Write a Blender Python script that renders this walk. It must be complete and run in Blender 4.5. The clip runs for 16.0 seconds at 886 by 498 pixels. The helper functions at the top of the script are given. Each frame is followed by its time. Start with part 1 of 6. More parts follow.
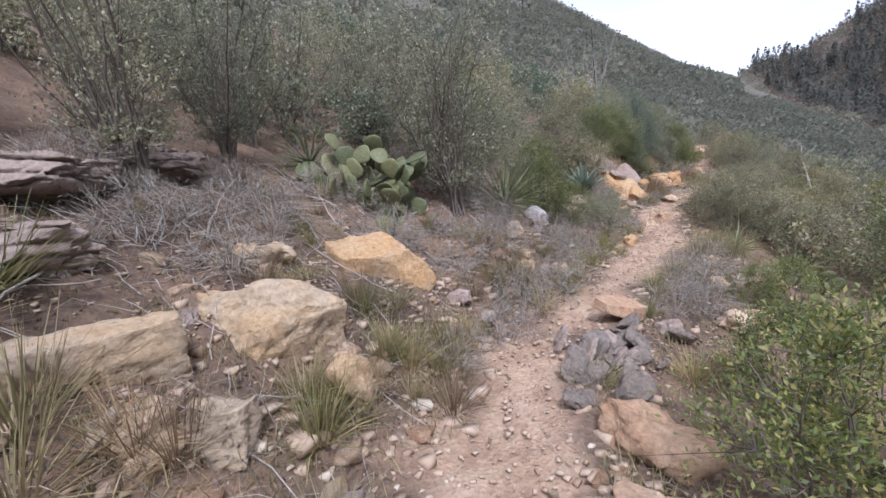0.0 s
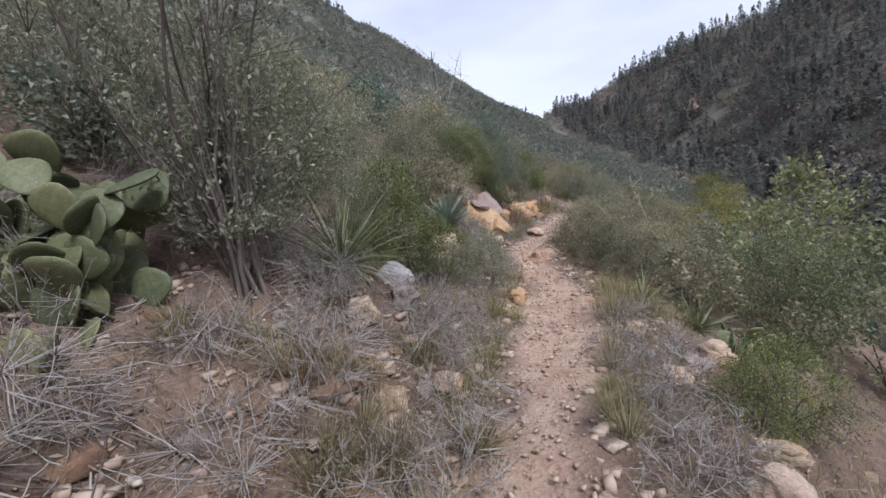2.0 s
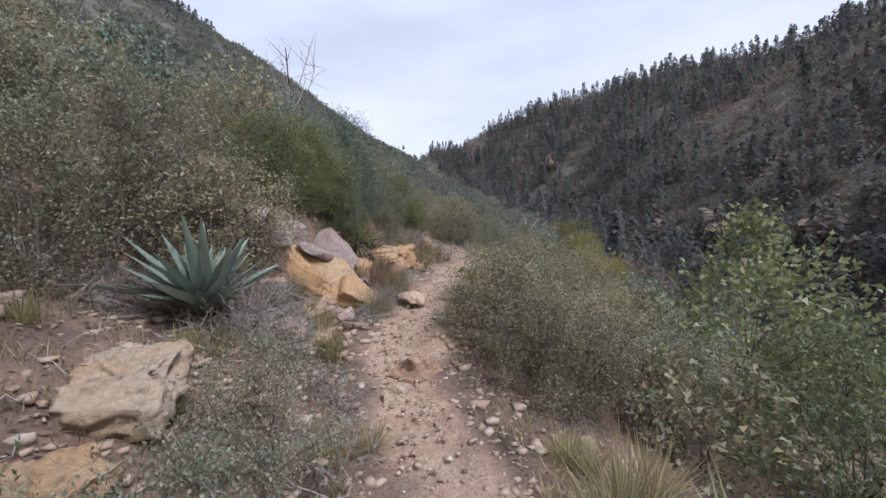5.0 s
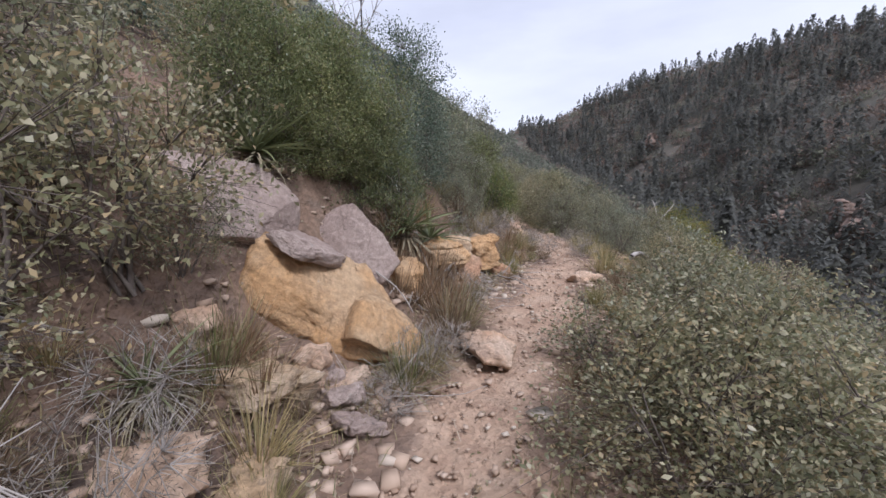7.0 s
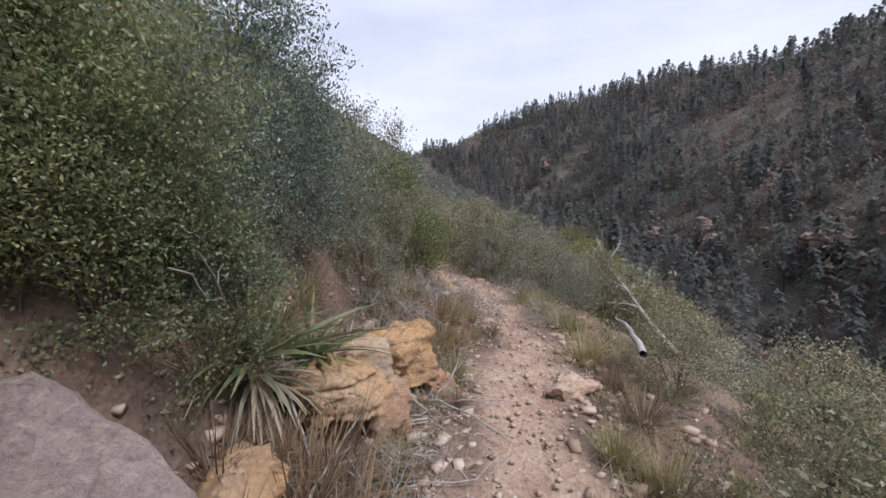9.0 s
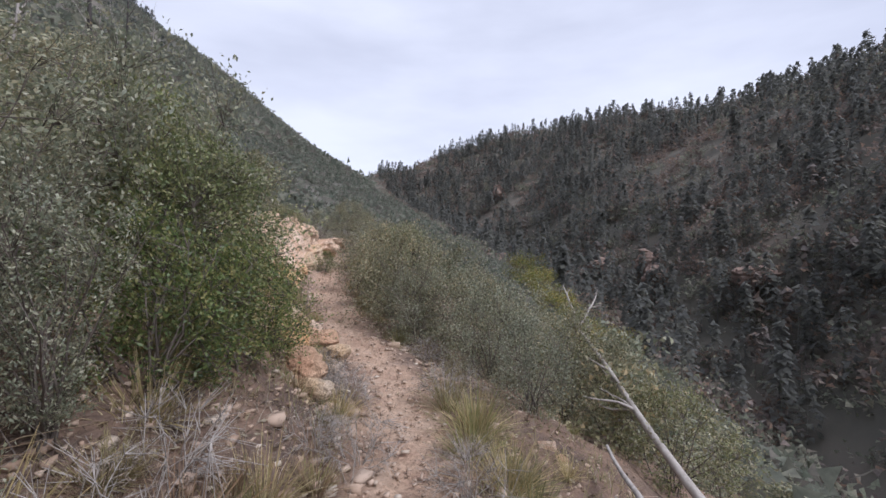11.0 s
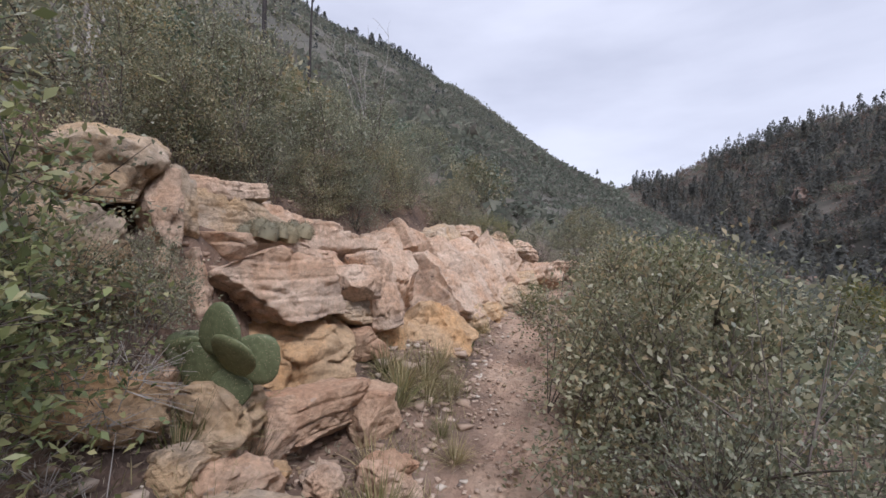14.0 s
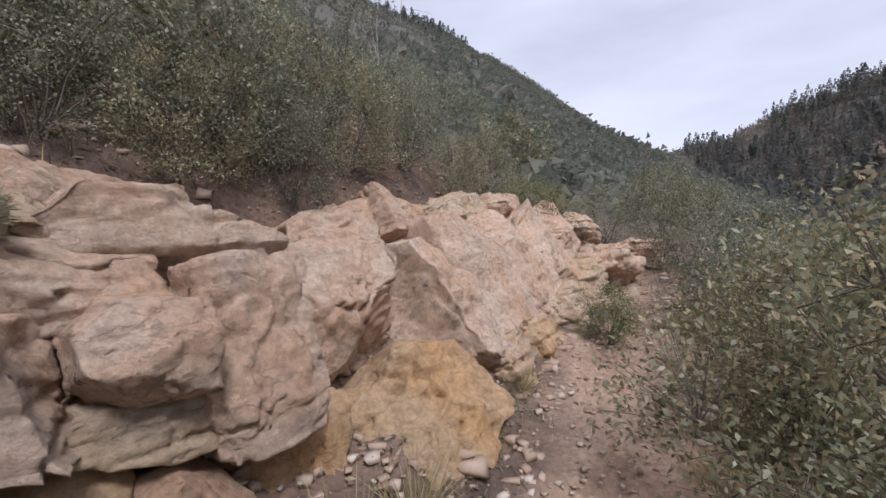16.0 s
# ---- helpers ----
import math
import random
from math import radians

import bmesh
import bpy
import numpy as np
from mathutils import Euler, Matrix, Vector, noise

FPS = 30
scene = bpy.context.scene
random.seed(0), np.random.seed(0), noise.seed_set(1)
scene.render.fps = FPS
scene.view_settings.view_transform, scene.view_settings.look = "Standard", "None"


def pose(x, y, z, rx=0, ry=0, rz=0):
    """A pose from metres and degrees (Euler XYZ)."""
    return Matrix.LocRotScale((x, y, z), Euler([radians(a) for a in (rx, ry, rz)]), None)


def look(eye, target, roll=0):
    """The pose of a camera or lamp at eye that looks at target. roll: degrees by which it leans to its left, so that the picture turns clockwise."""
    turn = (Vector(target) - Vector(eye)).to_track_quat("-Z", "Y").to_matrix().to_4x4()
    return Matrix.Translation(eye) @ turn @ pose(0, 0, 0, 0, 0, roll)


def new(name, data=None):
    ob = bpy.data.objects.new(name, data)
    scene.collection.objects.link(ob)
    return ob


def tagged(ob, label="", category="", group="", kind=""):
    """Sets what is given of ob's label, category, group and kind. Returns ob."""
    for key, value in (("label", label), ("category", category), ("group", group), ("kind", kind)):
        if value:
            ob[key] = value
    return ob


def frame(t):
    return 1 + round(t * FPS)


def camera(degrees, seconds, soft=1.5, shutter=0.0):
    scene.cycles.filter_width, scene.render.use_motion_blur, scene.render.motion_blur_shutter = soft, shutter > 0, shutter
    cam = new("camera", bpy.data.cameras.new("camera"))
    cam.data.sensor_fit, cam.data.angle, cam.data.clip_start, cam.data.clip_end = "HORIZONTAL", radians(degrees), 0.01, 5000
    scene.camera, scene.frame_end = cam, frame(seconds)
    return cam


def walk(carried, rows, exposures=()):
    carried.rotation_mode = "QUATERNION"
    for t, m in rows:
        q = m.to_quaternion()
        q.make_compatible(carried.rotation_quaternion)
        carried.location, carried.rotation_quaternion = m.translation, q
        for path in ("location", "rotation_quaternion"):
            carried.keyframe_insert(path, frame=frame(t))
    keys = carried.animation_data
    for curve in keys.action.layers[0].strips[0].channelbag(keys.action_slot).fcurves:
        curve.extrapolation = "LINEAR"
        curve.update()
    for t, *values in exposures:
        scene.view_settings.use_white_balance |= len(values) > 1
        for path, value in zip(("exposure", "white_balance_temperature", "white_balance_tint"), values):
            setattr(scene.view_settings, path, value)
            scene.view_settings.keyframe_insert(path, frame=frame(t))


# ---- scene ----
cam = camera(91.5, 16.0)
PATH = [
    (0, (0.206, 0.915, 2.321), (-0.926, 2.539, 2.041), -6.9),
    (0.5, (-0.172, 1.499, 2.406), (-1.124, 3.235, 2.124), -8.2),
    (1, (-0.412, 2.095, 2.439), (-1.239, 3.9, 2.198), -6.9),
    (1.5, (-0.724, 2.719, 2.435), (-1.412, 4.58, 2.185), -8.5),
    (2, (-0.881, 3.354, 2.449), (-1.373, 5.276, 2.199), -7.1),
    (2.5, (-1.032, 3.989, 2.45), (-1.429, 5.938, 2.239), -7.4),
    (3, (-1.103, 4.62, 2.539), (-1.154, 6.607, 2.311), -6.9),
    (3.5, (-1.099, 5.236, 2.565), (-1.041, 7.225, 2.366), -6.9),
    (4, (-1.122, 5.944, 2.493), (-1.045, 7.933, 2.295), -6.8),
    (4.5, (-0.981, 6.569, 2.43), (-0.872, 8.564, 2.337), -3.0),
    (4.7, (-0.999, 6.951, 2.405), (-0.878, 8.944, 2.297), -3.8),
    (6.8, (-1.041, 9.997, 2.389), (-1.317, 11.963, 2.144), -1.0),
    (7, (-1.096, 10.309, 2.409), (-1.385, 12.275, 2.18), -1.2),
    (7.5, (-1.293, 10.92, 2.401), (-1.646, 12.884, 2.265), -1.8),
    (8, (-1.362, 11.378, 2.55), (-1.456, 13.373, 2.437), -1.9),
    (8.5, (-1.326, 11.934, 2.66), (-1.29, 13.93, 2.547), -2.3),
    (9, (-1.31, 12.452, 2.75), (-1.177, 14.442, 2.603), -1.9),
    (9.2, (-1.264, 12.665, 2.741), (-1.031, 14.645, 2.584), -1.5),
    (11.3, (-0.35, 15.416, 2.93), (0.005, 17.384, 2.923), 0.1),
    (11.5, (-0.293, 15.69, 2.97), (-0.018, 17.671, 2.975), -2.4),
    (12, (-0.052, 16.321, 2.949), (0.165, 18.309, 2.96), 1.1),
    (12.5, (0.013, 17.005, 2.903), (-0.203, 18.993, 2.89), 4.8),
    (13, (0.02, 17.667, 2.916), (-0.312, 19.638, 2.843), 1.4),
    (13.5, (-0.016, 18.346, 2.981), (-0.618, 20.254, 2.975), -0.4),
    (14, (-0.228, 18.968, 2.993), (-0.98, 20.821, 3.018), 0.6),
    (14.5, (-0.313, 19.62, 2.991), (-1.02, 21.49, 2.95), -0.0),
    (15, (-0.502, 20.219, 3.045), (-1.317, 22.045, 3.01), -0.1),
    (15.5, (-0.65, 20.827, 3.058), (-1.514, 22.63, 3.014), 1.6),
    (16, (-0.911, 21.354, 3.072), (-1.837, 23.124, 2.991), -1.5),
]
EXPOSURES = [(0, 0.82, 5650, 15), (0.6, 0.70, 5650, 15), (1.5, 0.50, 5650, 14), (3, 0.47, 5700, 14), (4.5, 0.42, 5650, 14), (7.5, 0.50, 5800, 16), (9, 0.50, 5800, 15), (11.5, 0.40, 5800, 15), (16, 0.32, 5850, 16)]
walk(cam, [(t, look(eye, target, roll)) for t, eye, target, roll in PATH], EXPOSURES)

# ---- sky, sun and exposure: a bright, thinly overcast day ----
world = bpy.data.worlds.new("overcast_sky")
scene.world = world
world.use_nodes = True
wn, wl = world.node_tree.nodes, world.node_tree.links
wn.clear()
sky = wn.new("ShaderNodeTexSky")
sky.sky_type, sky.sun_disc = "NISHITA", False
sky.sun_elevation, sky.sun_rotation = radians(52), radians(130)
sky_dim = wn.new("ShaderNodeVectorMath")
sky_dim.operation = "SCALE"
sky_dim.inputs["Scale"].default_value = 0.10
sky_coord = wn.new("ShaderNodeTexCoord")
sky_map = wn.new("ShaderNodeMapping")
sky_map.inputs["Scale"].default_value = (1.0, 1.0, 3.5)
cloud = wn.new("ShaderNodeTexNoise")
cloud.inputs["Scale"].default_value, cloud.inputs["Detail"].default_value = 1.7, 6
cloud_ramp = wn.new("ShaderNodeValToRGB")
cloud_ramp.color_ramp.elements[0].position, cloud_ramp.color_ramp.elements[0].color = 0.36, (0.55, 0.555, 0.60, 1)
cloud_ramp.color_ramp.elements[1].position, cloud_ramp.color_ramp.elements[1].color = 0.66, (0.74, 0.74, 0.775, 1)
sky_mix = wn.new("ShaderNodeMix")
sky_mix.data_type = "RGBA"
sky_mix.inputs[0].default_value = 0.88
sky_back, sky_out = wn.new("ShaderNodeBackground"), wn.new("ShaderNodeOutputWorld")
wl.new(sky.outputs[0], sky_dim.inputs[0])
wl.new(sky_coord.outputs["Generated"], sky_map.inputs[0])
wl.new(sky_map.outputs[0], cloud.inputs["Vector"])
wl.new(cloud.outputs["Fac"], cloud_ramp.inputs[0])
wl.new(sky_dim.outputs[0], sky_mix.inputs[6])
wl.new(cloud_ramp.outputs[0], sky_mix.inputs[7])
wl.new(sky_mix.outputs[2], sky_back.inputs["Color"])
wl.new(sky_back.outputs[0], sky_out.inputs[0])
sun = new("sun", bpy.data.lights.new("sun", "SUN"))
sun.data.energy, sun.data.angle, sun.data.color = 2.3, radians(13), (1.0, 0.97, 0.93)
sun.matrix_world = look((20, -14, 34), (0, 4, 0))


# ---- materials ----
def shader(name, roughness=0.85):
    mat = bpy.data.materials.new(name)
    mat.use_nodes = True
    nodes, links = mat.node_tree.nodes, mat.node_tree.links
    bsdf = nodes["Principled BSDF"]
    bsdf.inputs["Roughness"].default_value = roughness
    bsdf.inputs["Specular IOR Level"].default_value = 0.25
    return mat, nodes, links, bsdf


def ramp(nodes, stops, mode="LINEAR"):
    node = nodes.new("ShaderNodeValToRGB")
    node.color_ramp.interpolation = mode
    els = node.color_ramp.elements
    while len(els) < len(stops):
        els.new(0.5)
    for el, (at, colour) in zip(els, stops):
        el.position, el.color = at, (*colour, 1)
    return node


def noise_node(nodes, links, coord, scale, detail=5, rough=0.6, stretch=None):
    node = nodes.new("ShaderNodeTexNoise")
    node.inputs["Scale"].default_value, node.inputs["Detail"].default_value = scale, detail
    node.inputs["Roughness"].default_value = rough
    if stretch:
        m = nodes.new("ShaderNodeMapping")
        m.inputs["Scale"].default_value = stretch
        links.new(coord, m.inputs[0])
        coord = m.outputs[0]
    links.new(coord, node.inputs["Vector"])
    return node.outputs["Fac"]


def mixed(nodes, links, factor, a, b, blend="MIX"):
    node = nodes.new("ShaderNodeMix")
    node.data_type, node.blend_type = "RGBA", blend
    for slot, value in ((0, factor), (6, a), (7, b)):
        if hasattr(value, "links"):
            links.new(value, node.inputs[slot])
        else:
            node.inputs[slot].default_value = value if slot == 0 else (*value, 1)
    return node.outputs[2]


def bumped(nodes, links, bsdf, height, strength, distance):
    node = nodes.new("ShaderNodeBump")
    node.inputs["Strength"].default_value, node.inputs["Distance"].default_value = strength, distance
    links.new(height, node.inputs["Height"])
    if bsdf.inputs["Normal"].links:
        links.new(bsdf.inputs["Normal"].links[0].from_socket, node.inputs["Normal"])
    links.new(node.outputs[0], bsdf.inputs["Normal"])


def rock_material(name, pale, warm, dark, spots=0.5):
    """Weathered sandstone: two tones in patches, dark pits and lichen, layered relief."""
    mat, nodes, links, bsdf = shader(name, 0.92)
    coord = nodes.new("ShaderNodeTexCoord").outputs["Object"]
    info = nodes.new("ShaderNodeObjectInfo").outputs["Random"]
    move = nodes.new("ShaderNodeVectorMath")
    move.operation = "ADD"
    scaled = nodes.new("ShaderNodeMath")
    scaled.operation, scaled.inputs[1].default_value = "MULTIPLY", 37.0
    links.new(info, scaled.inputs[0])
    links.new(coord, move.inputs[0])
    links.new(scaled.outputs[0], move.inputs[1])
    at = move.outputs[0]
    patch = ramp(nodes, [(0.40, pale), (0.62, warm)])
    links.new(noise_node(nodes, links, at, 2.2, 6), patch.inputs[0])
    grain = ramp(nodes, [(0.3, (0.55, 0.53, 0.51)), (0.68, (1.2, 1.18, 1.16))])
    links.new(noise_node(nodes, links, at, 26, 8, 0.7), grain.inputs[0])
    colour = mixed(nodes, links, 0.8, patch.outputs[0], grain.outputs[0], "MULTIPLY")
    layer = noise_node(nodes, links, at, 4, 8, 0.7, (0.8, 0.8, 1.7))
    stain = ramp(nodes, [(0.34, (1, 1, 1)), (0.46, (0, 0, 0))])
    links.new(layer, stain.inputs[0])
    fac = nodes.new("ShaderNodeMath")
    fac.operation, fac.inputs[1].default_value = "MULTIPLY", spots
    links.new(stain.outputs[0], fac.inputs[0])
    colour = mixed(nodes, links, fac.outputs[0], colour, dark)
    pit = ramp(nodes, [(0.315, (1, 1, 1)), (0.35, (0, 0, 0))])
    links.new(noise_node(nodes, links, at, 9, 6, 0.7), pit.inputs[0])
    colour = mixed(nodes, links, pit.outputs[0], colour, dark)
    fleck = ramp(nodes, [(0.66, (0, 0, 0)), (0.72, (1, 1, 1))])
    links.new(noise_node(nodes, links, at, 13, 4, 0.6), fleck.inputs[0])
    fleck_fac = nodes.new("ShaderNodeMath")
    fleck_fac.operation, fleck_fac.inputs[1].default_value = "MULTIPLY", 0.55
    links.new(fleck.outputs[0], fleck_fac.inputs[0])
    colour = mixed(nodes, links, fleck_fac.outputs[0], colour, (0.36, 0.34, 0.31))
    vein = nodes.new("ShaderNodeMath")
    vein.operation, vein.inputs[1].default_value = "SUBTRACT", 0.5
    links.new(noise_node(nodes, links, at, 1.25, 6, 0.55, (1.0, 1.0, 1.8)), vein.inputs[0])
    seam = nodes.new("ShaderNodeMath")
    seam.operation = "ABSOLUTE"
    links.new(vein.outputs[0], seam.inputs[0])
    line = ramp(nodes, [(0.0, (0.6, 0.6, 0.6)), (0.007, (1, 1, 1))])
    links.new(seam.outputs[0], line.inputs[0])
    colour = mixed(nodes, links, line.outputs[0], dark, colour)
    links.new(colour, bsdf.inputs["Base Color"])
    bumped(nodes, links, bsdf, line.outputs[0], 0.4, 0.015)
    bumped(nodes, links, bsdf, layer, 0.8, 0.06)
    bumped(nodes, links, bsdf, noise_node(nodes, links, at, 3.0, 6, 0.65, (0.6, 0.6, 4.0)), 0.3, 0.03)
    bumped(nodes, links, bsdf, pit.outputs[0], -0.5, 0.012)
    crack = nodes.new("ShaderNodeTexVoronoi")
    crack.feature = "DISTANCE_TO_EDGE"
    crack.inputs["Scale"].default_value = 3.2
    bent = nodes.new("ShaderNodeVectorMath")
    bent.operation = "MULTIPLY_ADD"
    wob = nodes.new("ShaderNodeTexNoise")
    wob.inputs["Scale"].default_value, wob.inputs["Detail"].default_value = 4, 5
    links.new(at, wob.inputs["Vector"])
    links.new(wob.outputs["Color"], bent.inputs[0])
    bent.inputs[1].default_value = (0.5, 0.5, 0.5)
    links.new(at, bent.inputs[2])
    links.new(bent.outputs[0], crack.inputs["Vector"])
    split = ramp(nodes, [(0.0, (0, 0, 0)), (0.06, (1, 1, 1))])
    links.new(crack.outputs["Distance"], split.inputs[0])
    bumped(nodes, links, bsdf, split.outputs[0], 0.22, 0.015)
    bumped(nodes, links, bsdf, noise_node(nodes, links, at, 26, 9, 0.78), 0.85, 0.03)
    return mat


ROCK_TAN = rock_material("tan_sandstone", (0.605, 0.486, 0.367), (0.626, 0.443, 0.270), (0.20, 0.16, 0.13), 0.45)
ROCK_YELLOW = rock_material("yellow_sandstone", (0.594, 0.424, 0.264), (0.627, 0.385, 0.193), (0.22, 0.14, 0.08), 0.35)
ROCK_PINK = rock_material("pink_sandstone", (0.680, 0.524, 0.400), (0.648, 0.432, 0.292), (0.22, 0.16, 0.13), 0.45)
ROCK_GREY = rock_material("grey_limestone", (0.50, 0.405, 0.36), (0.42, 0.325, 0.285), (0.19, 0.15, 0.135), 0.4)
ROCK_LILAC = rock_material("pale_lilac_limestone", (0.60, 0.56, 0.55), (0.50, 0.45, 0.44), (0.26, 0.23, 0.22), 0.3)
ROCK_ORANGE = rock_material("orange_sandstone", (0.578, 0.399, 0.273), (0.525, 0.315, 0.200), (0.26, 0.16, 0.11), 0.2)
ROCK_DARK = rock_material("weathered_dark_rock", (0.26, 0.22, 0.20), (0.36, 0.30, 0.26), (0.10, 0.09, 0.085), 0.6)

ROCK_CLIFF = rock_material("far_cliff_rock", (0.25, 0.195, 0.17), (0.28, 0.19, 0.145), (0.14, 0.115, 0.105), 0.4)


def leaf_material(name, colours, through_light=0.3, roughness=0.5):
    """Leaves: each its own tint, a little light passing through."""
    mat, nodes, links, bsdf = shader(name, roughness)
    bsdf.inputs["Specular IOR Level"].default_value = 0.5
    island = nodes.new("ShaderNodeNewGeometry").outputs["Random Per Island"]
    n = len(colours)
    tint = ramp(nodes, [(i / n, c) for i, c in enumerate(colours)], "CONSTANT")
    links.new(island, tint.inputs[0])
    info = nodes.new("ShaderNodeObjectInfo").outputs["Random"]
    shade = ramp(nodes, [(0, (0.72, 0.76, 0.74)), (1, (1.2, 1.16, 1.05))])
    links.new(info, shade.inputs[0])
    coord = nodes.new("ShaderNodeTexCoord").outputs["Object"]
    clump = ramp(nodes, [(0.35, (0.7, 0.72, 0.7)), (0.65, (1.15, 1.15, 1.1))])
    links.new(noise_node(nodes, links, coord, 3.0, 3), clump.inputs[0])
    colour = mixed(nodes, links, 1.0, tint.outputs[0], shade.outputs[0], "MULTIPLY")
    colour = mixed(nodes, links, 1.0, colour, clump.outputs[0], "MULTIPLY")
    links.new(colour, bsdf.inputs["Base Color"])
    glow = nodes.new("ShaderNodeBsdfTranslucent")
    links.new(colour, glow.inputs["Color"])
    both = nodes.new("ShaderNodeMixShader")
    both.inputs[0].default_value = through_light + 0.12
    links.new(bsdf.outputs[0], both.inputs[1])
    links.new(glow.outputs[0], both.inputs[2])
    links.new(both.outputs[0], nodes["Material Output"].inputs["Surface"])
    return mat


LEAF_GREY = leaf_material("grey_green_leaf", [(0.271, 0.286, 0.215), (0.348, 0.347, 0.257), (0.211, 0.226, 0.164), (0.483, 0.464, 0.374), (0.303, 0.276, 0.191)], 0.3, 0.5)
LEAF_GREEN = leaf_material("fresh_green_leaf", [(0.155, 0.207, 0.071), (0.201, 0.247, 0.086), (0.265, 0.282, 0.098), (0.121, 0.155, 0.063), (0.380, 0.333, 0.138)], 0.3, 0.5)
LEAF_OAK = leaf_material("scrub_oak_leaf", [(0.238, 0.236, 0.146), (0.298, 0.283, 0.183), (0.371, 0.342, 0.238), (0.192, 0.198, 0.120), (0.451, 0.415, 0.310), (0.429, 0.338, 0.213)], 0.3, 0.45)
LEAF_DARK = leaf_material("dark_evergreen_leaf", [(0.169, 0.223, 0.169), (0.223, 0.277, 0.209), (0.135, 0.182, 0.135), (0.351, 0.378, 0.324)], 0.25, 0.45)
LEAF_YELLOW = leaf_material("autumn_yellow_leaf", [(0.344, 0.293, 0.084), (0.266, 0.266, 0.082), (0.200, 0.226, 0.079), (0.396, 0.295, 0.099)])
LEAF_LEAFY = leaf_material("dull_green_leaf", [(0.196, 0.229, 0.106), (0.247, 0.275, 0.128), (0.298, 0.305, 0.149), (0.153, 0.180, 0.087), (0.378, 0.355, 0.195)], 0.3, 0.45)
LEAF_OLIVE = leaf_material("olive_brush_leaf", [(0.250, 0.250, 0.119), (0.308, 0.294, 0.152), (0.191, 0.206, 0.101), (0.366, 0.310, 0.184)])
DEAD_BRUSH = leaf_material("grey_dead_brush", [(0.288, 0.236, 0.207), (0.400, 0.342, 0.303), (0.168, 0.129, 0.111), (0.320, 0.243, 0.200), (0.112, 0.087, 0.074)], 0.1, 0.9)
DRY_GRASS = leaf_material("dry_straw_grass", [(0.46, 0.37, 0.21), (0.38, 0.30, 0.17), (0.30, 0.25, 0.13), (0.52, 0.43, 0.27)], 0.25, 0.7)
GREEN_GRASS = leaf_material("half_green_grass", [(0.24, 0.23, 0.10), (0.30, 0.27, 0.13), (0.40, 0.33, 0.19), (0.18, 0.19, 0.08)], 0.25, 0.7)
RED_GRASS = leaf_material("russet_dry_grass", [(0.34, 0.23, 0.16), (0.28, 0.18, 0.12), (0.40, 0.30, 0.21), (0.23, 0.16, 0.11)], 0.2, 0.8)
YUCCA_LEAF = leaf_material("yucca_blade", [(0.24, 0.25, 0.14), (0.30, 0.30, 0.17), (0.19, 0.21, 0.11), (0.38, 0.35, 0.20)], 0.15, 0.5)
YUCCA_DEAD = leaf_material("dead_yucca_blade", [(0.42, 0.36, 0.27), (0.34, 0.29, 0.22), (0.50, 0.43, 0.32)], 0.1, 0.8)
AGAVE_LEAF = leaf_material("blue_agave_leaf", [(0.21, 0.26, 0.23), (0.25, 0.30, 0.26), (0.18, 0.23, 0.20)], 0.08, 0.55)
# needle tints lifted to pale blue-grey: distance haze is put into the colour
PINE_FAR = leaf_material("hazed_pine_needles", [(0.165, 0.17, 0.178), (0.175, 0.18, 0.185), (0.15, 0.155, 0.165), (0.185, 0.188, 0.182)], 0.5, 0.9)
BRUSH_FAR = leaf_material("hillside_brush", [(0.218, 0.233, 0.195), (0.267, 0.272, 0.232), (0.186, 0.196, 0.169), (0.308, 0.299, 0.256), (0.260, 0.232, 0.212)], 0.4, 0.9)
RUST_FAR = leaf_material("leafless_rusty_scrub", [(0.22, 0.18, 0.18), (0.25, 0.205, 0.195), (0.19, 0.165, 0.17), (0.28, 0.20, 0.17)], 0.25, 0.9)
LITTER = leaf_material("leaf_litter", [(0.30, 0.21, 0.14), (0.22, 0.15, 0.11), (0.36, 0.28, 0.20), (0.17, 0.12, 0.09), (0.42, 0.35, 0.27)], 0.05, 0.9)


def bark_material(name, light, dark):
    mat, nodes, links, bsdf = shader(name, 0.9)
    coord = nodes.new("ShaderNodeTexCoord").outputs["Object"]
    streak = noise_node(nodes, links, coord, 14, 6, 0.7, (1, 1, 0.25))
    tone = ramp(nodes, [(0.3, dark), (0.7, light)])
    links.new(streak, tone.inputs[0])
    links.new(tone.outputs[0], bsdf.inputs["Base Color"])
    bumped(nodes, links, bsdf, streak, 0.6, 0.01)
    return mat


BARK = bark_material("grey_brown_bark", (0.20, 0.165, 0.14), (0.08, 0.065, 0.055))
DEAD_WOOD = bark_material("bleached_dead_wood", (0.46, 0.42, 0.38), (0.24, 0.21, 0.19))
CHARRED = bark_material("charred_trunk", (0.09, 0.08, 0.075), (0.035, 0.03, 0.03))


